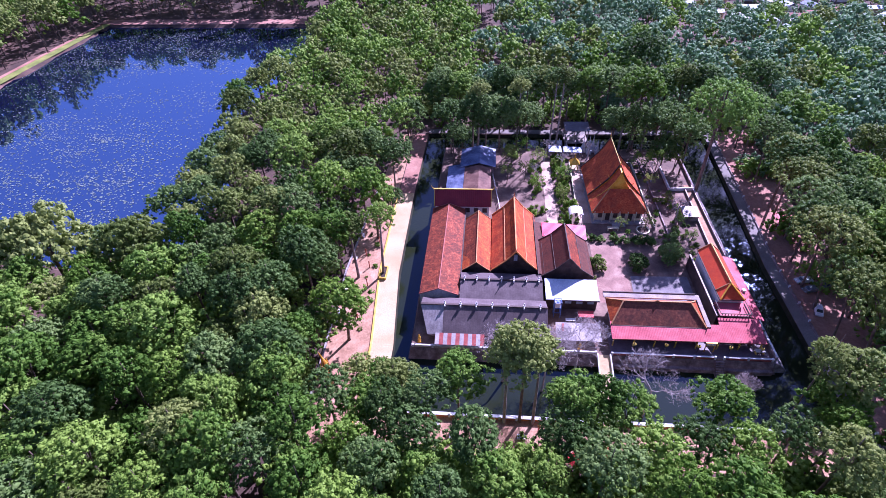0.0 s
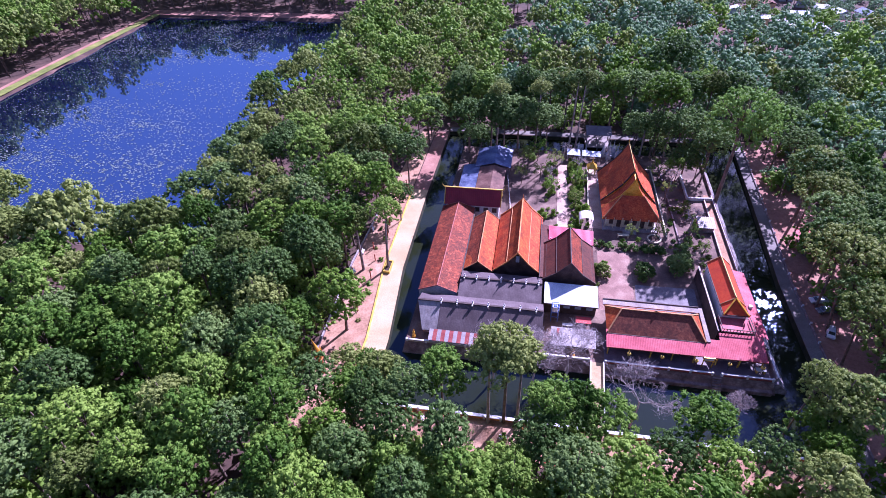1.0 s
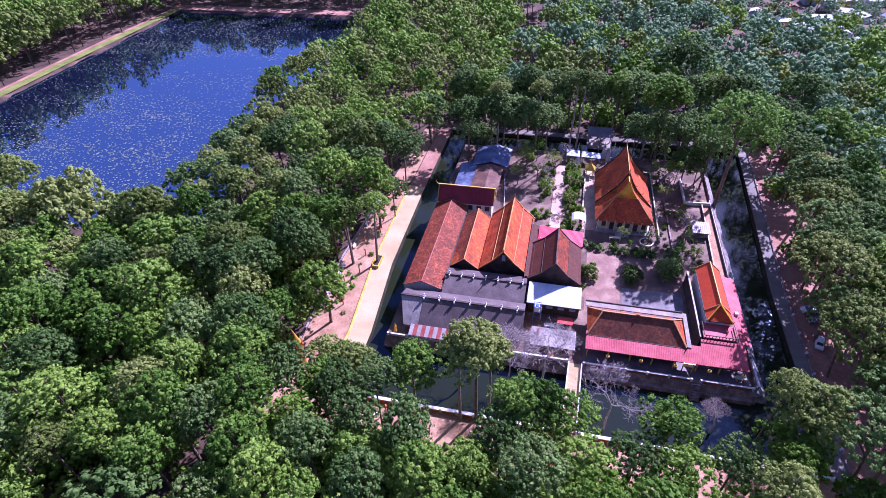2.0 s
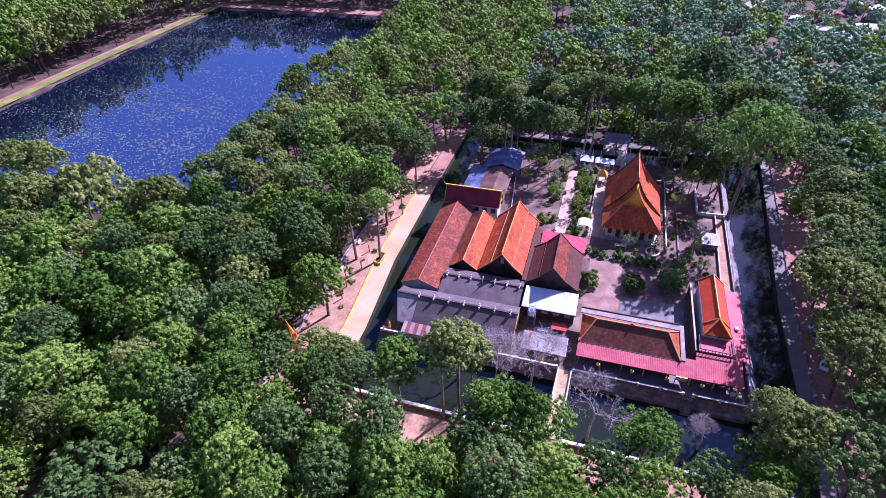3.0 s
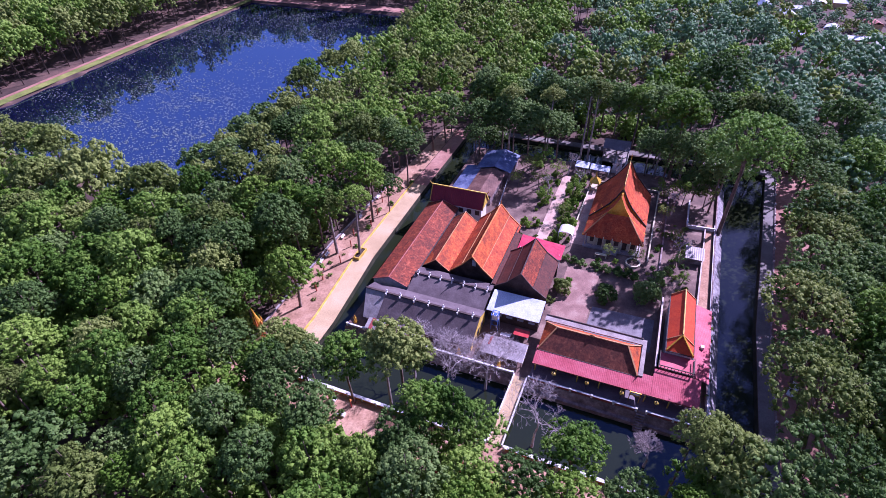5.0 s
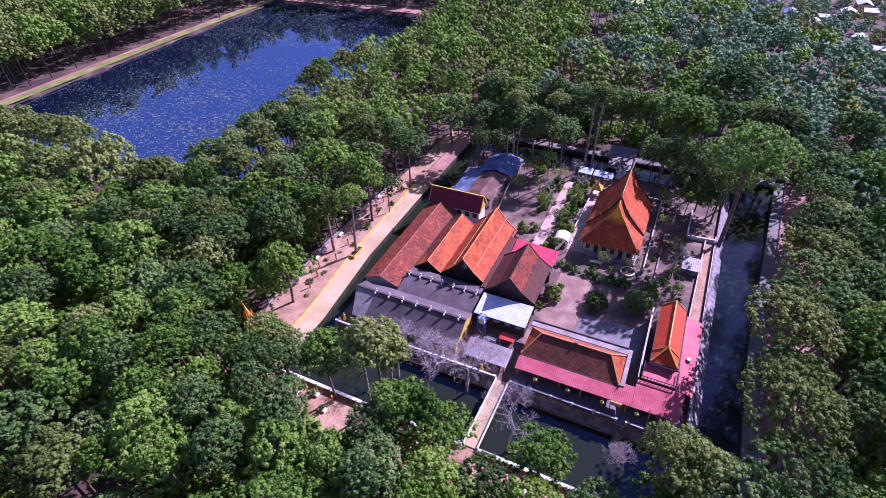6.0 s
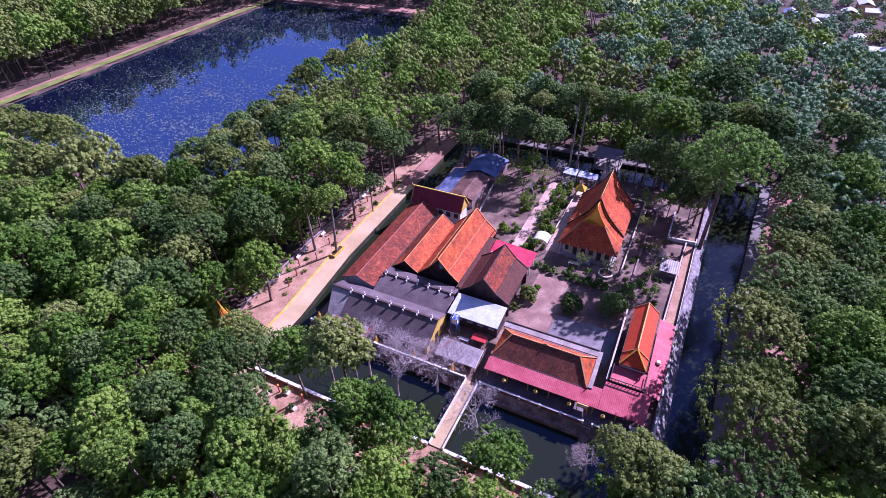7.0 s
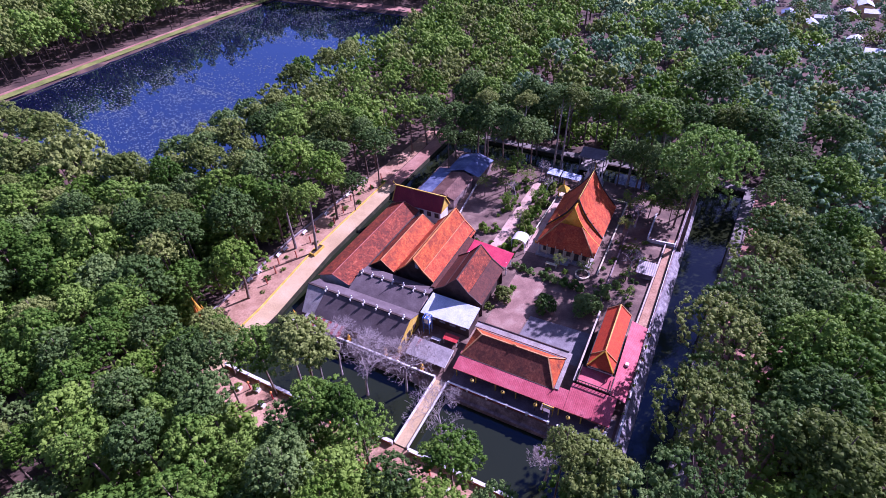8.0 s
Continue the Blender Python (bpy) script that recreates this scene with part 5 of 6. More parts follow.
for share, (material, name, label) in enumerate(((LEAF, "forest", "dense green forest canopy stretching into the distance"), (LEAF_HAZE, "dark_forest", "far forest canopy with haze put into its bluish green"),
                                                 (LEAF_DRY, "olive_forest", "olive green forest canopy round the lake"), (LEAF_LIGHT, "bright_forest", "bright green crowns among the distant forest"))):
    vs, qs, ts, off = [], [], [], 0
    for x, y in spots + under:
        # Crowns to the east and far north draw more of the haze-tinted leaf.
        pick = (x * 12.9898 + y * 78.233) % 1.0
        if y < 120 and x > -100:
            pick = 0.3 * pick
        elif x < -10 and 0.38 <= pick < 0.80:
            pick = 0.2 if pick < 0.54 else 0.86 if pick < 0.72 else 0.97
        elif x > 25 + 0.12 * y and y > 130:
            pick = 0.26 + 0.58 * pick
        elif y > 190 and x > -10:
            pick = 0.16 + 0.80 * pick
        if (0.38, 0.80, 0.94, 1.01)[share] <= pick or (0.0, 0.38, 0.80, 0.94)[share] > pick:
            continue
        far_bank = x < -255 or y > 344 and x < -80
        v, q, t3 = TALLK[rnd.randrange(4)] if far_bank else (NEARK if 30 < y < 220 and -130 < x < 125 and (x, y) not in hidden else FARK)[rnd.randrange(5)]
        a, s = rnd.uniform(0, 6.28), rnd.uniform(0.95, 1.4)
        town = inside(x, y, TOWN)
        low = (x, y) in hidden
        top = rnd.uniform(4, 8) if low else rnd.uniform(6, 10) if town else rnd.uniform(26, 31) if far_bank else rnd.uniform(15, 23)
        s = s * 0.7 if low else s * 0.62 if town else s * 1.1 if far_bank else s
        m = np.array([[math.cos(a), -math.sin(a), 0], [math.sin(a), math.cos(a), 0], [0, 0, 1]]) * s
        vs.append(v @ m.T + (x, y, top - (19.0 if far_bank else 12.5) * s))
        qs.append(q + off)
        ts.append(t3 + off)
        off += len(v)
        if y < 380:
            tube(stems, [((x, y, OUT_Z - 0.2), 0.34), ((x, y, top - 5), 0.16)], 3, False)
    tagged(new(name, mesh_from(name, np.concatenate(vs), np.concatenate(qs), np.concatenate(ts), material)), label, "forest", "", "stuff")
tagged(part("forest_trunks", stems, BARK), "brown trunks under the forest canopy", "trunks", "", "stuff")


# ---- terrace, balustrades, lanterns ----
def balustrade(name, label, a, b, z, top, low, post, step=3.0, h=0.9, rail=0.36):
    """A railing of two rails between posts, along a-b on the plan."""
    t = thing(name, label, "balustrade")
    va, vb = Vector((*a, 0)), Vector((*b, 0))
    n = max(1, round((vb - va).length / step))
    for mat, nm, zz, w, hh in ((top, "top_rail", z + h, rail, 0.18), (low, "low_rail", z + h * 0.4, 0.3, h * 0.62)):
        part(nm, bar(bmesh.new(), (va.x, va.y, zz), (vb.x, vb.y, zz), w, hh), mat, t)
    for i in range(n + 1):
        p = va.lerp(vb, i / n)
        part("post", boxed(p.x - 0.22, p.x + 0.22, p.y - 0.22, p.y + 0.22, z - 0.05, z + h + 0.22), post, t)
    return t


balustrade("terrace_balustrade", "white-topped low terrace balustrade", (29.0, 77.9), (51.4, 77.9), 0.0, WHITE, RUSTRED, WHITE, 4.4, 0.7)
balustrade("terrace_balustrade", "white-topped low terrace balustrade", (53.4, 77.9), (63.6, 77.9), 0.0, WHITE, RUSTRED, WHITE, 4.4, 0.7)
balustrade("terrace_balustrade", "white-topped low terrace balustrade", (-16.4, 77.9), (25.4, 77.9), 0.0, WHITE, PALETRIM, WHITE, 4.4, 0.7)
balustrade("moat_balustrade", "white and orange balustrade along the front moat", (-20.6, 61.0), (24.6, 61.0), OUT_Z + 0.1, WHITE, ORANGE, WHITE, 3.4, 1.0, 0.7)
balustrade("moat_balustrade", "white and orange balustrade along the front moat", (28.6, 61.0), (73.8, 61.0), OUT_Z + 0.1, WHITE, ORANGE, WHITE, 3.4, 1.0, 0.7)
steps = thing("water_steps", "worn concrete steps down to the moat", "steps")
for i in range(7):
    part("step", boxed(51.5, 53.3, 77.4 - (i + 1) * 0.34, 77.4 - i * 0.34, -3.3, -0.05 - i * 0.42), STONE, steps)
ledge = setting("ledge", boxed(29.0, 63.8, 76.2, 77.2, -3.6, -1.9), STONE, "mossy stone ledge under the terrace wall", "ledge")
TERRACE = surface("dark_terrace_tile", (0.11, 0.08, 0.10), (0.16, 0.12, 0.14), (0.22, 0.17, 0.19), 0.3, 3.0, 0.6, 0.1)
setting("terrace_floor", boxed(28.9, 63.6, 78.1, 84.4, -0.2, 0.02), TERRACE, "dark tiled terrace floor", "floor")


def lantern():
    t = thing("lantern", "round yellow hanging lantern with dark ribs", "lantern", (33.9, 79.4, 0), "terrace lanterns")
    part("pole", tube(bmesh.new(), [((0, 0, 0), 0.05), ((0, 0, 2.0), 0.05)], 6), DARK, t)
    part("globe", tube(bmesh.new(), [((0, 0, 1.85), 0.12), ((0, 0, 1.95), 0.34), ((0, 0, 2.2), 0.45), ((0, 0, 2.45), 0.34), ((0, 0, 2.58), 0.12)], 10), YELLOW, t, "yellow globe")
    part("cap", tube(bmesh.new(), [((0, 0, 2.56), 0.2), ((0, 0, 2.75), 0.05)], 8), DARK, t)
    return t


first = lantern()
for x in (40.9, 48.0, 54.8, 61.5):
    copy_thing(first, pose(x, 79.5, 0))
shrine = thing("gilded_sign", "small gilded sign frame at the verandah edge", "sign", (50.6, 79.9, 0))
part("board", boxed(-1.0, 1.0, -0.08, 0.08, 2.2, 3.1), WHITE, shrine)
for z in (2.2, 3.1):
    part("frame_bar", bar(bmesh.new(), (-1.2, -0.1, z), (1.2, -0.1, z), 0.16, 0.16), GOLD, shrine)
for x in (-1.0, 1.0):
    part("post", boxed(x - 0.08, x + 0.08, -0.1, 0.1, 0, 3.2), GOLD, shrine)
altar = thing("stone_altar", "small white offering table at the terrace corner", "altar", (61.6, 80.0, 0))
part("tabletop", boxed(-1.0, 1.0, -0.5, 0.5, 0.9, 1.05), WHITE, altar)
for x in (-0.8, 0.8):
    part("leg", boxed(x - 0.12, x + 0.12, -0.4, 0.4, 0, 0.9), YELLOW, altar)


def statue(x, y, h):
    """A small gilded temple figure, as one plain tapering shape on a block."""
    bm = boxed(-0.4, 0.4, -0.4, 0.4, 0, 0.5)
    tube(bm, [((0, 0, 0.5), 0.34), ((0, 0, 0.5 + h * 0.35), 0.3), ((0, 0, 0.5 + h * 0.55), 0.36), ((0, 0, 0.5 + h * 0.7), 0.16), ((0, 0, 0.5 + h * 0.85), 0.2), ((0, 0, 0.5 + h), 0.04)], 8)
    ob = part("statue", bm, GOLD)
    ob.matrix_basis = pose(x, y, 0)
    tagged(ob, "small orange-gold temple statue on a square block", "statue", "gilded statues")


for x, y, h in ((12.3, 78.9, 2.0), (2.0, 78.8, 1.8), (-15.0, 79.4, 2.0), (21.9, 78.8, 1.9)):
    statue(x, y, h)


# ---- shrubs and small trees ----
SHRUBS = [mesh_from("leaves", *crown_arrays(140 + i, 1.0, 1.25, 12, 30, 0.15, True, 0.9), m) for i, m in enumerate((LEAF, LEAF_DARK, LEAF_LIGHT, LEAF_DRY))]
SHRUBS += [mesh_from("leaves", *canopy_arrays(150 + i, 1.0, 1.5, 11, 24, 12, 0.075, 0.16, 0.2, 0.7), m) for i, m in enumerate((LEAF_DARK, LEAF_DRY))]


def shrub(x, y, r, kind=0, z=0.0, h=1.0, label="", name="shrub"):
    t = thing(name, label or ("leafy green garden shrub", "dark green clipped shrub", "bright yellow-green garden shrub", "pale dusty garden shrub", "large round dark green court tree", "airy pale green court bush")[kind], "shrub", (x, y, z), "garden shrubs", "", rnd.uniform(0, 360))
    c = new("leaves", SHRUBS[kind])
    c.parent, c.scale, c.location = t, (r, r, r * h), (0, 0, -0.1 * r)
    part("stem", tube(bmesh.new(), [((0, 0, -0.05), 0.05 * r), ((0, 0, 0.7 * r * h), 0.03 * r)], 5), BARK, t)
    return t


for x, y, r, k in ((41.0, 108.6, 2.9, 4), (49.6, 112.0, 3.7, 4), (29.6, 107.4, 2.6, 5), (36.6, 119.4, 1.6, 1), (39.4, 119.0, 1.8, 1), (42.6, 118.8, 1.9, 1), (46.0, 118.6, 2.2, 1), (52.4, 119.6, 2.4, 1), (28.4, 120.4, 1.3, 1), (30.6, 120.0, 1.4, 1), (32.9, 119.6, 1.4, 1), (36.8, 122.5, 0.9, 0), (41.0, 123.6, 1.0, 0),
                   (44.6, 121.0, 0.8, 3), (28.0, 103.0, 1.3, 3), (30.6, 111.5, 1.2, 0), (54.6, 124.0, 1.4, 1), (53.0, 140.0, 1.2, 3)):
    shrub(x, y, r, k)
for i in range(96):
    y = 124 + i * 0.46
    x = rnd.choice((rnd.gauss(16.4, 1.2), rnd.gauss(23.6, 1.0), rnd.gauss(25.4, 0.8)))
    shrub(x, y, rnd.uniform(0.5, 1.5), rnd.choice((0, 2, 2, 2, 3, 3, 0)), 0.0, rnd.uniform(0.9, 2.2))
for i in range(34):
    shrub(rnd.uniform(54.4, 60.4), rnd.uniform(111, 146), rnd.uniform(0.35, 0.9), rnd.choice((0, 3, 3, 2, 1)))
for i in range(16):
    shrub(rnd.uniform(49.8, 52.0), rnd.uniform(116, 164), rnd.uniform(0.4, 0.9), rnd.choice((0, 3, 3, 1)))


def court_tree(x, y, h, kind, s):
    """A small airy tree of the court: thin trunk, open crown."""
    t = thing("court_tree", "small airy court tree with thin trunk", "tree", (x, y, 0), "court trees", "", rnd.uniform(0, 360))
    part("trunk", tube(bmesh.new(), [((0, 0, -0.1), 0.16), ((0.2, 0.1, h * 0.5), 0.12), ((0, 0, h * 0.85), 0.05)], 6), BARK, t)
    c = new("crown", AIRY[kind])
    c.parent, c.location, c.scale = t, (0, 0, h - 3.2 * s), (s, s, s)


AIRY = [mesh_from("crown", *crown_arrays(170 + i, 2.6, 3.4, 22, 26, 0.17, False, 0.7, 0.3, (0.14, 0.26)), m) for i, m in enumerate((LEAF, LEAF_DRY, LEAF_LIGHT))]
# Open-crowned trees added to break the light on the court into dapples.
for x, y, h, k, s in ((56.4, 127.5, 4.5, 0, 0.8), (55.6, 138.0, 4.6, 1, 0.8), (58.2, 120.5, 4.0, 0, 0.8), (51.6, 146.0, 7.0, 1, 0.9), (50.8, 156.5, 9.0, 0, 1.4),
                      (8.0, 160.0, 9.0, 1, 1.5), (12.6, 152.0, 8.0, 1, 1.3), (6.4, 149.5, 8.0, 1, 1.1), (16.0, 146.0, 6.0, 2, 1.1), (24.2, 150.0, 7.5, 0, 1.2), (23.6, 138.0, 6.5, 1, 1.0), (17.0, 160.0, 8.0, 1, 1.3), (11.4, 166.0, 9.5, 0, 1.5),
                      (46.0, 124.0, 6.0, 1, 1.0), (39.0, 124.6, 5.0, 1, 0.8), (56.6, 158.0, 10.0, 0, 1.6), (62.6, 158.0, 9.0, 1, 1.4)):
    court_tree(x, y, h, k, s)
for i in range(8):
    shrub(rnd.uniform(-4, 10), rnd.uniform(167, 173), rnd.uniform(1.0, 2.2), rnd.choice((0, 1, 1)))


# ---- court furniture ----
def low_wall(name, label, pts, z0, z1, mat, cap, w=0.3):
    t = thing(name, label, "wall")
    for a, b in zip(pts, pts[1:]):
        part("wall", rail_between(bmesh.new(), a, b, w, z0, z1), mat, t)
        part("coping", rail_between(bmesh.new(), a, b, w + 0.14, z1, z1 + 0.1), cap, t)
    return t


low_wall("temple_wall", "low stained cream wall round the temple", [(49.2, 125.6), (49.4, 163.0), (28.4, 163.0), (27.6, 132.0)], 0, 0.7, CONCRETE, CREAMWALL, 0.22)
low_wall("enclosure_wall", "white low wall of a small enclosure", [(58.6, 160.4), (58.4, 146.4), (66.0, 147.0)], 0, 1.0, WHITE, WHITE)
low_wall("lane_kerb", "dark kerb beside the shaded lane", [(52.4, 112.0), (52.6, 166.0)], 0, 0.35, STONE, STONE, 0.25)
fence = thing("white_fence", "white post-and-rail fence beside the lane", "fence")
for z in (0.6, 1.2):
    part("rail", bar(bmesh.new(), (4.6, 128.5, z), (0.9, 160.0, z), 0.1, 0.14), WHITE, fence)
for i in range(14):
    f = i / 13
    x, y = 4.6 - 3.7 * f, 128.5 + 31.5 * f
    part("post", boxed(x - 0.09, x + 0.09, y - 0.09, y + 0.09, 0, 1.4), WHITE, fence)
PINKPATH = surface("pink_path_tile", (0.42, 0.26, 0.20), (0.54, 0.36, 0.28), (0.62, 0.45, 0.37), 0.3, 3.0, 0.85, 0.1)
TERRACE_GREY = surface("grey_court_floor", (0.14, 0.12, 0.13), (0.20, 0.175, 0.185), (0.30, 0.27, 0.275), 0.35, 3.0, 0.85, 0.1)
COURT_PINK = surface("court_pale_pink", (0.21, 0.112, 0.092), (0.31, 0.175, 0.138), (0.44, 0.305, 0.235), 0.25, 3.0, 0.85, 0.1)
# Court floor in two tones: paler pink to the west, greyer to the east.
strip("court_pink_part", [(28.8, 94.4), (29.4, 117.4)], [(37.4, 94.4), (38.0, 117.4)], 0.035, COURT_PINK, "paler pink part of the court floor", "paving")
strip("court_grey_part", [(37.6, 94.3), (38.2, 104.6)], [(52.6, 94.3), (52.8, 105.0)], 0.04, TERRACE_GREY, "greyer part of the court floor behind the front hall", "slab")
strip("garden_path", [(18.2, 126.0), (18.6, 164.0)], [(21.4, 126.0), (21.6, 164.0)], 0.05, PINKPATH, "pink tiled garden path", "path")
strip("temple_apron", [(27.8, 128.0), (28.2, 162.8)], [(31.6, 128.0), (31.6, 162.8)], 0.06, PINKPATH, "pink tiled apron beside the temple", "apron")
strip("temple_apron", [(46.6, 126.0), (46.6, 162.8)], [(49.2, 126.0), (49.2, 162.8)], 0.06, PAVING, "paved apron beside the temple", "apron")
REVET = surface("pale_mottled_concrete", (0.13, 0.11, 0.125), (0.25, 0.22, 0.24), (0.46, 0.43, 0.44), 0.9, 3.0, 0.85, 0.3)
bm = bmesh.new()
edge = [(64.5, 77.2), (65.2, 112.0), (66.3, 150.0), (67.0, 173.8)]
rows = [[bm.verts.new((x + d, y, z)) for d, z in ((-0.6, -0.03), (0.3, -0.03), (2.3, -1.9), (2.6, -4.0), (-0.6, -4.0))] for x, y in edge]
for p, q in zip(rows, rows[1:]):
    for k in range(5):
        bm.faces.new((p[k], p[(k + 1) % 5], q[(k + 1) % 5], q[k]))
bm.faces.new(rows[0])
bm.faces.new(rows[-1][::-1])
setting("moat_ledge", bm, REVET, "pale mottled concrete slope along the east moat", "ledge")
strip("edge_path", [(62.2, 109.4), (63.9, 150.0)], [(64.4, 109.4), (65.6, 150.0)], 0.05, SAND, "pink sanded path inside the east wall", "path")
low_wall("edge_wall", "low white-capped wall along the moat edge", [(64.7, 78.4), (65.0, 109.0), (66.0, 149.0)], 0, 0.8, STONE, WHITE, 0.3)
low_wall("path_wall", "low white-capped wall beside the pink path", [(61.9, 110.0), (63.4, 146.8)], 0, 0.7, STONE, PALETRIM, 0.2)
shed = thing("garden_shed", "small shed with pale grey roof", "shed", (60.6, 131.8, 0))
part("roof", corrugated(bmesh.new(), (-2.4, 2.4, 2.6), (2.4, 2.4, 2.6), (2.4, -2.4, 2.0), (-2.4, -2.4, 2.0), 0.5, 0.04), PALEROOF, shed)
part("wall", boxed(-2.0, 2.0, -1.9, 2.1, 0, 1.95), STONE, shed)
pav = thing("gilded_pavilion", "small gilded pavilion beside the temple", "pavilion", (29.6, 159.4, 0))
part("base", boxed(-1.4, 1.4, -1.4, 1.4, 0, 0.5), CREAMWALL, pav)
for x in (-1.1, 1.1):
    for y in (-1.1, 1.1):
        part("column", boxed(x - 0.12, x + 0.12, y - 0.12, y + 0.12, 0.5, 2.6), YELLOW, pav)
bm = bmesh.new()
solid(bm, [(-1.7, -1.7, 2.6), (1.7, -1.7, 2.6), (1.7, 1.7, 2.6), (-1.7, 1.7, 2.6), (0, 0, 4.6)], [(0, 1, 4), (1, 2, 4), (2, 3, 4), (3, 0, 4), (3, 2, 1, 0)])
part("roof", bm, GOLD, pav)
part("spire", tube(bmesh.new(), [((0, 0, 4.4), 0.3), ((0, 0, 5.2), 0.16), ((0, 0, 6.4), 0.03)], 8), GOLD, pav)


def stupa(x, y, h):
    t = thing("stupa", "slender grey-white stone stupa with pointed spire", "stupa", (x, y, 0), "stupas")
    part("base", boxed(-0.9, 0.9, -0.9, 0.9, 0, h * 0.22), STUPA, t)
    part("bell", tube(bmesh.new(), [((0, 0, h * 0.22), 0.85), ((0, 0, h * 0.3), 0.8), ((0, 0, h * 0.42), 0.55), ((0, 0, h * 0.5), 0.3)], 10), STUPA, t)
    part("spire", tube(bmesh.new(), [((0, 0, h * 0.49), 0.32), ((0, 0, h * 0.7), 0.16), ((0, 0, h), 0.02)], 8), STUPA, t)


STUPA = surface("weathered_plaster", (0.34, 0.34, 0.38), (0.46, 0.46, 0.50), (0.60, 0.60, 0.62), 0.6, 4.0, 0.8, 0.2)
for x, y, h in ((34.2, 172.0, 6.2), (36.0, 170.6, 7.4), (37.6, 172.2, 6.8), (39.0, 170.8, 6.0), (28.2, 172.6, 4.6), (25.4, 171.8, 5.4)):
    stupa(x, y, h)
gate = thing("back_pavilion", "covered landing with flat grey roof over the back moat", "pavilion")
part("roof", slab(bmesh.new(), [(28.6, 181.0, 3.6), (37.8, 181.0, 3.6), (37.6, 187.4, 4.3), (28.4, 187.4, 4.3)], 0.2), MIDROOF, gate)
part("deck", boxed(28.8, 37.6, 181.4, 188.9, -1.9, -1.6), CONCRETE, gate)
for x in (29.0, 33.2, 37.2):
    for y, z in ((181.6, 3.5), (187.0, 4.1)):
        part("post", boxed(x - 0.15, x + 0.15, y - 0.15, y + 0.15, -3.6, z), CONCRETE, gate)
TARP = surface("blue_white_tarp", (0.18, 0.22, 0.40), (0.40, 0.45, 0.62), (0.72, 0.75, 0.80), 0.9, 2.0, 0.5, 0.3)
for x0, x1, y0, y1, z in ((21.5, 26.0, 167.0, 170.6, 2.6), (26.6, 33.0, 166.4, 169.6, 2.8)):
    t = thing("tarpaulin_shelter", "shelter under a blue-white tarpaulin", "shelter")
    part("tarpaulin", corrugated(bmesh.new(), (x0, y1, z + 0.4), (x1, y1, z + 0.2), (x1, y0, z - 0.2), (x0, y0, z), 1.2, 0.06), TARP, t)
    for x in (x0 + 0.2, x1 - 0.2):
        for y in (y0 + 0.2, y1 - 0.2):
            part("pole", boxed(x - 0.05, x + 0.05, y - 0.05, y + 0.05, 0, z + 0.02), WHITE, t)
rows = [(64.9 + 0.03 * (y - 86), y) for y in range(86, 112, 4)]
for i, (x, y) in enumerate(rows):
    t = thing("flower_pot", "red and gold flower pot on the terrace edge", "pot", (x - 0.3, y, 0), "terrace pots")
    part("pot", tube(bmesh.new(), [((0, 0, 0), 0.25), ((0, 0, 0.35), 0.4), ((0, 0, 0.6), 0.34)], 8), REDP if i % 2 else GOLD, t)
    c = new("leaves", SHRUBS[i % 3])
    c.parent, c.location, c.scale = t, (0, 0, 0.5), (0.5, 0.5, 0.55)


# ---- west walkway ----
kerb = thing("yellow_kerb", "yellow painted kerb along the walkway", "kerb")
for a, b in zip(L_MID[:4], L_MID[1:4]):
    part("kerb_stone", rail_between(bmesh.new(), (a[0] - 0.15, a[1]), (b[0] - 0.15, b[1]), 0.4, OUT_Z, OUT_Z + 0.42), YELLOW, kerb)
low_wall("verge_wall", "low grey-white wall along the verge", L_OUT[:4], OUT_Z, OUT_Z + 0.6, STONE, PALEROOF, 0.35)
planter = thing("planter", "long yellow brick planter with a tree in it", "planter", (-27.9, 104.4, OUT_Z))
for x0, x1, y0, y1 in ((-0.9, 0.9, -2.4, -2.15), (-0.9, 0.9, 2.15, 2.4), (-0.9, -0.65, -2.15, 2.15), (0.65, 0.9, -2.15, 2.15)):
    part("side", boxed(x0, x1, y0, y1, 0, 0.95), YELLOW, planter)
part("soil", boxed(-0.65, 0.65, -2.15, 2.15, 0, 0.75), SOIL, planter)


def tall_trunk(x, y, h, lean=(0, 0), r=0.3, z=OUT_Z, kind=3, crown=0.8):
    t = thing("slender_tree", "slender tree with tall bare pale trunk", "tree", (x, y, z), "slender trees")
    part("trunk", tube(bmesh.new(), [((0, 0, 0), r * 1.2), ((lean[0] * 0.3, lean[1] * 0.3, h * 0.33), r), ((lean[0] * 0.6, lean[1] * 0.6, h * 0.66), r * 0.75), ((lean[0], lean[1], h), r * 0.4)], 8), GREYBARK, t)
    for k in range(5):
        a = k * 1.26 + x
        part("limb", tube(bmesh.new(), [((lean[0] * 0.8, lean[1] * 0.8, h * (0.74 + 0.05 * k)), r * 0.32), ((lean[0] + 1.6 * math.cos(a), lean[1] + 1.6 * math.sin(a), h * (0.86 + 0.04 * k)), r * 0.12)], 5), GREYBARK, t)
    c = new("crown", KINDS[kind][2])
    c.parent, c.location, c.scale = t, (lean[0], lean[1], h - 3.5 * crown), (crown * 0.75, crown * 0.75, crown * 0.7)
    return t


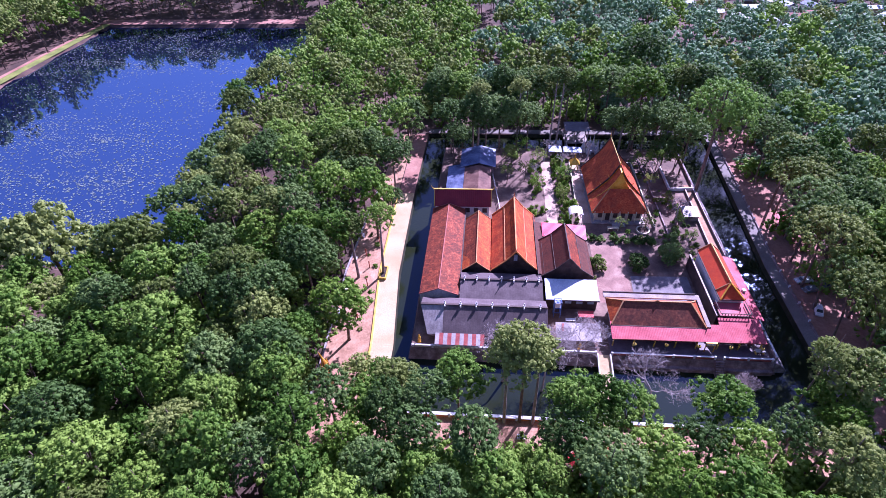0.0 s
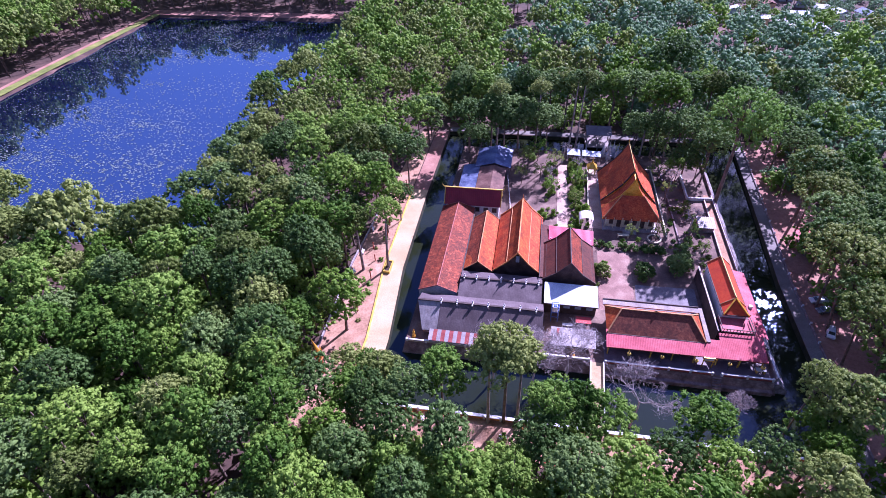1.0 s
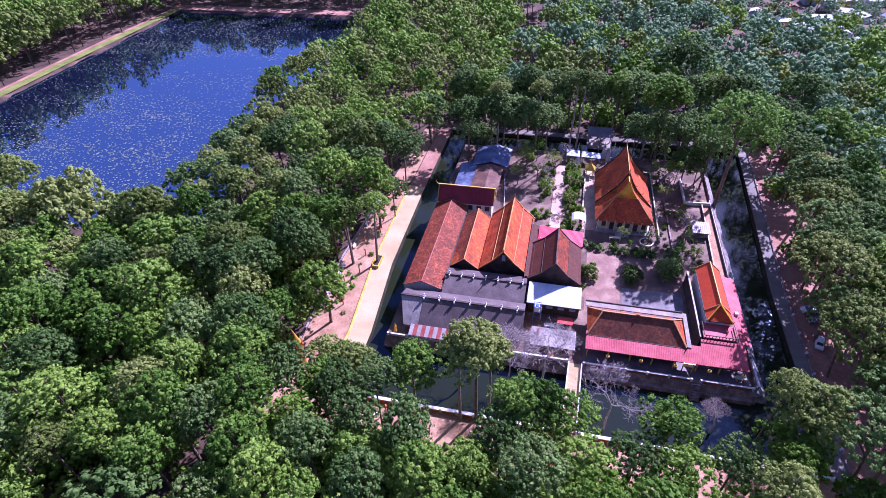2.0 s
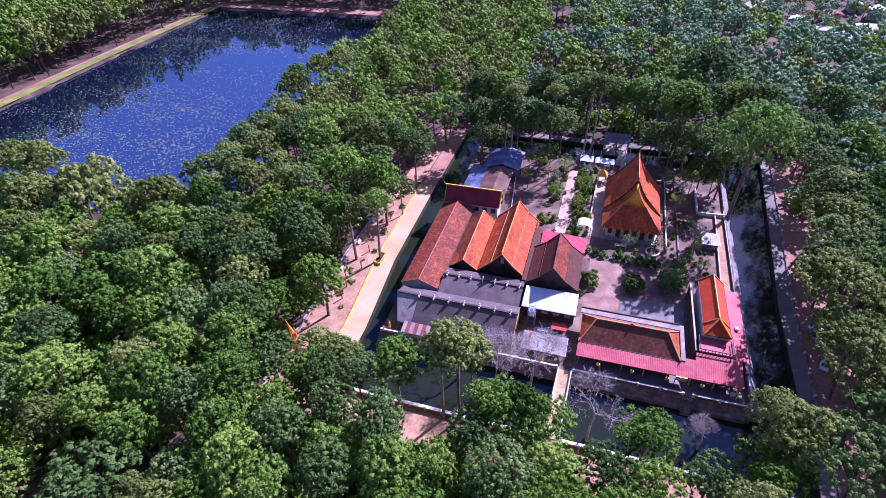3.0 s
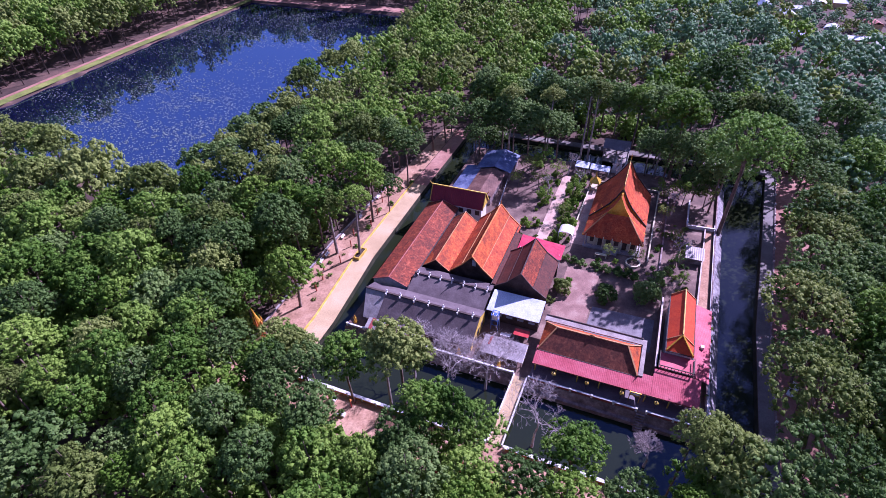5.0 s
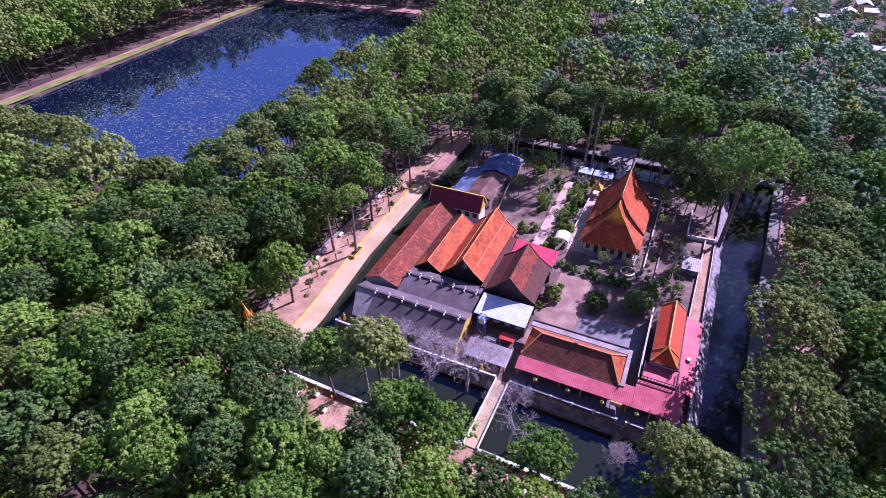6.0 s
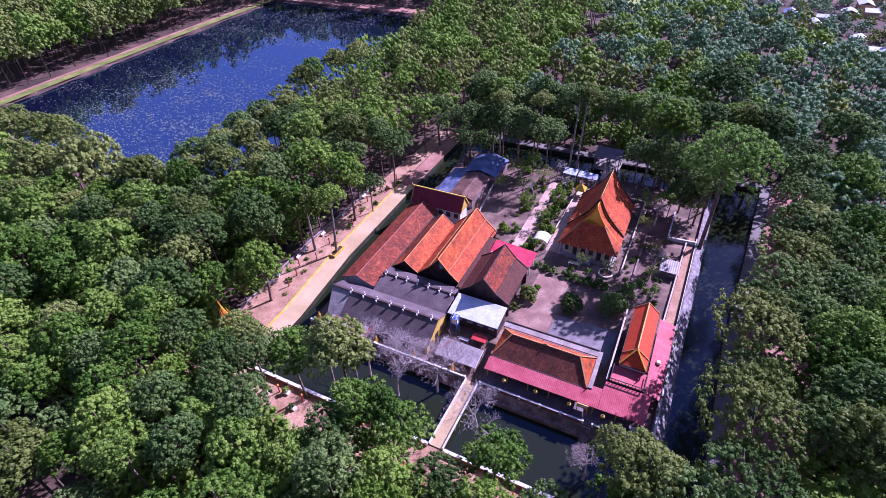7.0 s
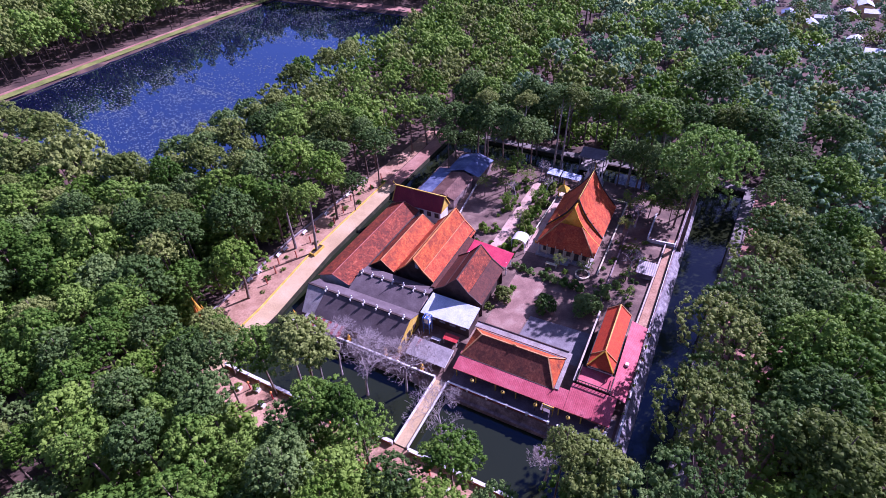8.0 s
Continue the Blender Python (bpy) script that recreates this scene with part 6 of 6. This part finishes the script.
GREYBARK = surface("grey_bark", (0.16, 0.12, 0.11), (0.26, 0.21, 0.19), (0.40, 0.34, 0.31), 0.8, 5.0, 0.95, 0.4)
tall_trunk(-28.0, 104.4, 19.0, (0.8, 1.2), 0.34, OUT_Z + 0.7, 3, 1.0)
tall_trunk(-34.7, 102.8, 17.5, (-0.4, 0.6), 0.36, OUT_Z, 4, 0.9)
for x, y, h, k in ((4.6, 60.2, 22.0, 4), (10.4, 60.2, 21.0, 4), (22.0, 173.0, 27.0, 1), (24.4, 173.4, 28.0, 4), (10.0, 173.2, 24.0, 4), (47.0, 173.0, 22.0, 4), (-4.0, 173.4, 23.0, 4), (55.0, 173.0, 24.0, 4)):
    tall_trunk(x, y, h, (rnd.uniform(-0.8, 0.8), rnd.uniform(0, 1.0)), 0.3, OUT_Z if y < 100 else -0.1, k, 0.9)


def marker(x, y, h):
    t = thing("red_marker_post", "short red-brown wooden post on the verge", "post", (x, y, OUT_Z), "verge posts")
    part("post", boxed(-0.12, 0.12, -0.12, 0.12, 0, h), REDPOST, t)
    part("head", tube(bmesh.new(), [((0, 0, h), 0.16), ((0, 0, h + 0.2), 0.26), ((0, 0, h + 0.5), 0.06)], 6), REDPOST, t)


REDPOST = surface("red_brown_timber", (0.22, 0.04, 0.02), (0.34, 0.07, 0.04), (0.44, 0.13, 0.07), 0.6, 4.0, 0.7, 0.1)
for i, y in enumerate((87, 91.5, 95.0, 99.5, 107, 112, 118, 124, 131, 139, 147)):
    marker(-31.6 - 1.2 * (i % 3) + 0.4 * math.sin(i * 2.1), y, 1.9 + 0.3 * (i % 2))
for i in range(14):
    y = 84 + i * 4.7
    shrub(-30.4 - 4.6 * ((i * 0.618) % 1), y, rnd.uniform(0.5, 1.1), rnd.choice((0, 2, 3)), OUT_Z)


def bench(x, y, turn):
    t = thing("bench_set", "white concrete bench with backrest", "bench", (x, y, OUT_Z + 0.06), "white benches", "", turn)
    part("seat", boxed(-0.9, 0.9, -0.25, 0.25, 0.4, 0.5), WHITE, t)
    part("backrest", boxed(-0.9, 0.9, 0.25, 0.33, 0.5, 1.0), WHITE, t)
    for u in (-0.7, 0.7):
        part("leg", boxed(u - 0.1, u + 0.1, -0.2, 0.25, 0, 0.4), WHITE, t)


for i, y in enumerate((86.0, 89.5, 98.0, 101.0, 110.0, 121.0, 133.0)):
    bench(-36.9, y, 90 + 6 * (i % 3))
# gilded flame finial over the gate at the walkway's south end
gate = thing("gilded_flame_finial", "tall gilded flame-shaped finial on an orange pillar", "finial", (-33.8, 67.6, OUT_Z))
part("pillar", tube(bmesh.new(), [((0, 0, 0), 0.7), ((0, 0, 4.6), 0.6), ((0, 0, 5.0), 0.9), ((0, 0, 5.4), 0.5)], 8), ORANGE, gate)
part("flame", tube(bmesh.new(), [((0, 0, 5.2), 0.7), ((0.2, 0, 6.4), 0.8), ((-0.1, 0, 7.8), 0.5), ((-0.4, 0, 9.4), 0.24), ((-0.8, 0, 11.2), 0.03)], 8), GOLD, gate)
for k in range(5):
    a = k * 1.257
    part("tongue", tube(bmesh.new(), [((0.5 * math.cos(a), 0.5 * math.sin(a), 5.4), 0.3), ((1.0 * math.cos(a), 1.0 * math.sin(a), 6.6), 0.22), ((0.8 * math.cos(a), 0.8 * math.sin(a), 8.0 + 0.3 * k), 0.03)], 6), GOLD if k % 2 else ORANGE, gate)


# ---- front plaza ----
for x, y in ((-13.6, 57.6), (-9.4, 59.0), (-5.6, 56.4), (8.0, 57.0), (31.0, 56.0), (38.5, 57.4)):
    t = thing("potted_plant", "green plant in a square white planter", "planter", (x, y, OUT_Z + 0.1), "plaza planters")
    part("box", boxed(-0.8, 0.8, -0.5, 0.5, 0, 0.6), WHITE, t)
    c = new("leaves", SHRUBS[int(x) % 3])
    c.parent, c.location, c.scale = t, (0, 0, 0.5), (0.8, 0.8, 1.1)
for x, y in ((-11.0, 58.6), (-4.6, 58.8), (11.5, 58.4), (34.6, 58.6), (44.0, 58.0)):
    t = thing("red_lamp_post", "short red and orange lamp post on the plaza", "lamp post", (x, y, OUT_Z + 0.1), "plaza posts")
    part("post", tube(bmesh.new(), [((0, 0, 0), 0.16), ((0, 0, 2.0), 0.12)], 8), REDP, t)
    part("head", tube(bmesh.new(), [((0, 0, 2.0), 0.2), ((0, 0, 2.35), 0.34), ((0, 0, 2.8), 0.05)], 8), ORANGE, t)
for x, y, turn in ((24.0, 53.6, 10), (28.5, 51.6, -20), (18.0, 52.0, 40)):
    t = thing("red_stall_canopy", "red cloth stall canopy on the plaza", "canopy", (x, y, OUT_Z + 0.1), "plaza stalls", "", turn)
    bm = bmesh.new()
    solid(bm, [(-1.6, -1.3, 2.1), (1.6, -1.3, 2.1), (1.6, 1.3, 2.1), (-1.6, 1.3, 2.1), (0, 0, 2.9)], [(0, 1, 4), (1, 2, 4), (2, 3, 4), (3, 0, 4)])
    part("canopy", bm, REDP, t)
    for u in (-1.5, 1.5):
        for v in (-1.2, 1.2):
            part("pole", boxed(u - 0.04, u + 0.04, v - 0.04, v + 0.04, 0, 2.1), WHITE, t)


# ---- leafless trees ----
def bare_tree(x, y, h, spread, seed, z=OUT_Z, forks=7):
    """A leafless tree: limbs fork five times, each fork thinner."""
    r2 = random.Random(seed)
    t = thing("leafless_tree", "leafless tree with pale grey twigs", "tree", (x, y, z), "leafless trees")
    limbs, twigs = bmesh.new(), bmesh.new()

    def grow(p, d, length, r, depth):
        q = p + d * length
        mid = p.lerp(q, 0.5) + Vector((r2.uniform(-1, 1), r2.uniform(-1, 1), r2.uniform(-0.5, 0.5))) * length * 0.08
        tube(limbs if depth < 2 else twigs, [(p, r), (mid, r * 0.85), (q, r * 0.68)] if depth < 4 else [(p, r), (q, r * 0.68)], 6 if depth < 2 else (4 if depth < 4 else 3), False)
        if depth == forks:
            return
        for k in range(3 if depth < 5 else 2):
            away = Vector((r2.uniform(-1, 1), r2.uniform(-1, 1), r2.uniform(-0.25, 0.55)))
            grow(q, (d * 0.75 + away * spread).normalized(), length * r2.uniform(0.72, 0.88), max(r * 0.58, 0.020), depth + 1)

    tube(limbs, [((0, 0, -0.2), 0.34), ((0.1, 0, h * 0.2), 0.26), ((0.2, 0.1, h * 0.42), 0.22)], 8, False)
    grow(Vector((0.2, 0.1, h * 0.40)), Vector((r2.uniform(-0.2, 0.2), 0.25, 1)).normalized(), h * 0.24, 0.2, 0)
    part("bough", limbs, PALEBARK, t)
    tagged(part("twig", twigs, PALEBARK, t), "", "", "", "stuff")


bare_tree(13.0, 69.5, 12.5, 1.0, 5, WATER_Z - 0.3, 8)
bare_tree(4.5, 71.5, 11.5, 0.95, 8, WATER_Z - 0.3)
bare_tree(33.4, 64.4, 12.5, 0.85, 6, WATER_Z - 0.3)
bare_tree(54.4, 68.0, 7.0, 0.7, 7, WATER_Z - 0.3)
for x, y, h, k in ((16.2, 150.6, 5.5, 21), (24.6, 157.0, 6.0, 22), (19.8, 165.2, 6.5, 23), (35.0, 166.4, 5.0, 24), (56.4, 131.0, 5.5, 25), (53.8, 152.0, 6.0, 26)):
    bare_tree(x, y, h, 0.8, k, 0.0, 5)
bare_tree(20.4, 74.0, 11.0, 1.0, 9, WATER_Z - 0.3, 8)


# ---- east road ----
kerb = thing("road_parapet", "low mossy parapet along the road", "kerb")
for a, b in zip(R_OUT, R_OUT[1:]):
    part("kerb_stone", rail_between(bmesh.new(), a, b, 0.35, OUT_Z, OUT_Z + 0.5), STONE, kerb)
for i in range(22):
    y = 56 + i * 6
    x = float(np.interp(y, [p[1] for p in R_OUT], [p[0] for p in R_OUT]))
    part("post", boxed(x - 0.2, x + 0.2, y - 0.2, y + 0.2, OUT_Z, OUT_Z + 0.9), WHITE, kerb)


def car(x, y, turn, paint, label):
    """A small parked car: body with cabin, glass, lamps and wheels."""
    t = thing("car", label, "car", (x, y, OUT_Z + 0.05), "parked cars", "", turn)
    bm = bmesh.new()
    prof = [(-2.1, 0.35), (-2.15, 0.8), (-1.3, 0.92), (-0.7, 1.45), (0.9, 1.48), (1.6, 0.98), (2.1, 0.9), (2.15, 0.35)]
    k = len(prof)
    vs = [bm.verts.new((u, s * (0.84 if w < 1.2 else 0.68), w)) for s in (-1, 1) for u, w in prof]
    bm.faces.new(vs[:k])
    bm.faces.new(vs[k:][::-1])
    for i in range(k):
        j = (i + 1) % k
        bm.faces.new((vs[i], vs[k + i], vs[k + j], vs[j]))
    part("body", bm, paint, t)
    for u0, w0, u1, w1 in ((-1.28, 0.96, -0.74, 1.42), (1.56, 1.02, 0.95, 1.45)):
        part("windscreen", slab(bmesh.new(), [(u0, -0.66, w0 + 0.03), (u0, 0.66, w0 + 0.03), (u1, 0.6, w1 + 0.03), (u1, -0.6, w1 + 0.03)], 0.02), GLASSY, t)
    for s in (-1, 1):
        part("headlight", boxed(-2.2, -2.12, s * 0.6 - 0.15, s * 0.6 + 0.15, 0.6, 0.75), WHITE, t)
        for u in (-1.35, 1.35):
            wheel = part("wheel", tube(bmesh.new(), [((u, s * 0.74, 0.33), 0.33), ((u, s * 0.92, 0.33), 0.33)], 12), DARK, t)
            part("rim", tube(bmesh.new(), [((u, s * 0.92, 0.33), 0.2), ((u, s * 0.935, 0.33), 0.18)], 10), PALEROOF, wheel)


GLASSY = surface("dark_glass", (0.02, 0.025, 0.03), (0.03, 0.035, 0.04), (0.05, 0.055, 0.06), 0.5, 3.0, 0.08, 0.0, 0.0, 0.5)
CARGREY = surface("grey_car_paint", (0.24, 0.25, 0.28), (0.30, 0.31, 0.34), (0.36, 0.37, 0.40), 0.5, 3.0, 0.25, 0.0, 0.4)
CARWHITE = surface("white_car_paint", (0.70, 0.70, 0.72), (0.78, 0.78, 0.80), (0.82, 0.82, 0.83), 0.5, 3.0, 0.25, 0.0)
car(83.4, 103.0, 12, CARGREY, "grey hatchback car parked on the verge")
car(83.0, 106.4, 8, CARWHITE, "white car parked beside a grey one")
car(81.8, 95.6, 70, CARWHITE, "white car parked at the road's edge")
car(88.6, 104.8, 20, CARGREY, "grey car parked under the trees")
stall = thing("red_stall", "roadside stall under a faded red tarpaulin", "stall", (88.0, 131.0, OUT_Z))
part("tarpaulin", corrugated(bmesh.new(), (-3.0, 2.2, 3.0), (3.0, 2.2, 2.8), (3.0, -2.2, 2.2), (-3.0, -2.2, 2.3), 1.0, 0.1), REDP, stall)
for u in (-2.8, 2.8):
    for v in (-2.0, 2.0):
        part("pole", boxed(u - 0.05, u + 0.05, v - 0.05, v + 0.05, 0, 2.3 if v < 0 else 2.85), WHITE, stall)
part("counter", boxed(-2.4, 2.4, -0.6, 0.4, 0, 0.95), RUST, stall)


# ---- lake: pads and banks ----
rng = np.random.default_rng(5)
hubs = np.stack([rng.uniform(-245, -108, 140), rng.uniform(110, 330, 140)], 1)
hubs = np.concatenate([hubs, np.stack([rng.uniform(-245, -150, 60), rng.uniform(255, 328, 60)], 1), np.stack([rng.uniform(-205, -120, 90), rng.uniform(110, 200, 90)], 1)])
spots = np.concatenate([h + rng.normal(0, 1, (34, 2)) * (7.5, 3.6) for h in hubs])
spots = np.array([p for p in spots if inside(p[0], p[1], LAKE_LOOP)])
n = len(spots)
ang, siz = rng.uniform(0, 6.28, n), rng.uniform(0.16, 0.42, n)
hexa = np.arange(5) * 2 * np.pi / 5
vx = spots[:, 0, None] + siz[:, None] * np.cos(ang[:, None] + hexa)
vy = spots[:, 1, None] + siz[:, None] * np.sin(ang[:, None] + hexa) * 0.8
vz = np.full_like(vx, LAKE_Z + 0.03) + rng.uniform(0, 0.12, (n, 1))
pts = np.stack([vx, vy, vz], 2).reshape(-1, 3)
fan = np.arange(n)[:, None, None] * 5 + np.array([[0, 1, 2], [0, 2, 3], [0, 3, 4]])
PAD = surface("lily_pad", (0.10, 0.13, 0.09), (0.20, 0.24, 0.18), (0.36, 0.39, 0.33), 1.2, 5.0, 0.35, 0.0, 0.0, 0.5)
tagged(new("lily_pads", mesh_from("lily_pads", pts, np.zeros((0, 4), int), fan.reshape(-1, 3), PAD)), "scattered pale green lily pads on the lake", "lily pads", "", "stuff")
strip("grass_bank", [(-250.6, 108.0), (-255.8, 230.0), (-257.6, 342.0)], [(-245.0, 108.0), (-250.6, 230.0), (-252.6, 342.0)], OUT_Z + 0.12, GRASS, "yellowish grass along the lake's west bank", "grass")
strip("bank_path", [(-253.6, 108.0), (-258.8, 230.0), (-260.6, 342.0)], [(-251.0, 108.0), (-256.2, 230.0), (-258.0, 342.0)], OUT_Z + 0.1, REDEARTH_SHADE, "pinkish dirt path on the lake's west bank", "path")
strip("far_bank", [(-262.0, 352.0), (-96.0, 348.0)], [(-262.0, 341.0), (-96.0, 338.0)], OUT_Z + 0.1, REDEARTH_SHADE, "bare red earth on the lake's far bank", "bank")
FIELD = surface("rice_field", (0.22, 0.28, 0.06), (0.32, 0.38, 0.09), (0.40, 0.44, 0.14), 0.05, 1.0, 0.9, 0.2)
strip("field", [(-20.0, 394.0), (-20.0, 450.0)], [(32.0, 394.0), (32.0, 450.0)], OUT_Z + 0.1, FIELD, "yellow-green field beyond the woods", "field")


# ---- town ----
def house(x, y, w, d, h, turn, roof, wall):
    t = thing("house", "small town house with gabled metal roof", "house", (x, y, OUT_Z), "town houses", "", turn)
    part("wall", boxed(-w / 2, w / 2, -d / 2, d / 2, 0, h), wall, t)
    rise = w * 0.22
    for s in (-1, 1):
        part("roof_slope", slab(bmesh.new(), [(0, -d / 2 - 0.4, h + rise), (0, d / 2 + 0.4, h + rise), (s * (w / 2 + 0.5), d / 2 + 0.4, h - 0.1), (s * (w / 2 + 0.5), -d / 2 - 0.4, h - 0.1)], 0.1), roof, t)
    part("door", boxed(-0.5, 0.5, -d / 2 - 0.06, -d / 2 + 0.02, 0, 2.1), DARK, t)
    for u in (-w * 0.3, w * 0.3):
        part("window", boxed(u - 0.5, u + 0.5, -d / 2 - 0.06, -d / 2 + 0.02, 1.0, 2.1), BLUEWALL, t)


ROOFS = (PALEBLUE, PALEBLUE, WHITE, PALEBLUE, TOWNRED, BLUEROOF, PALEBLUE)
for x, y in HOUSES:
    house(x, y, rnd.uniform(5, 8), rnd.uniform(7, 11.5), rnd.uniform(3.2, 5.4), rnd.choice((0, 90, 12, 75, 160)), rnd.choice(ROOFS), rnd.choice((WHITE, CREAM, BLUEWALL)))
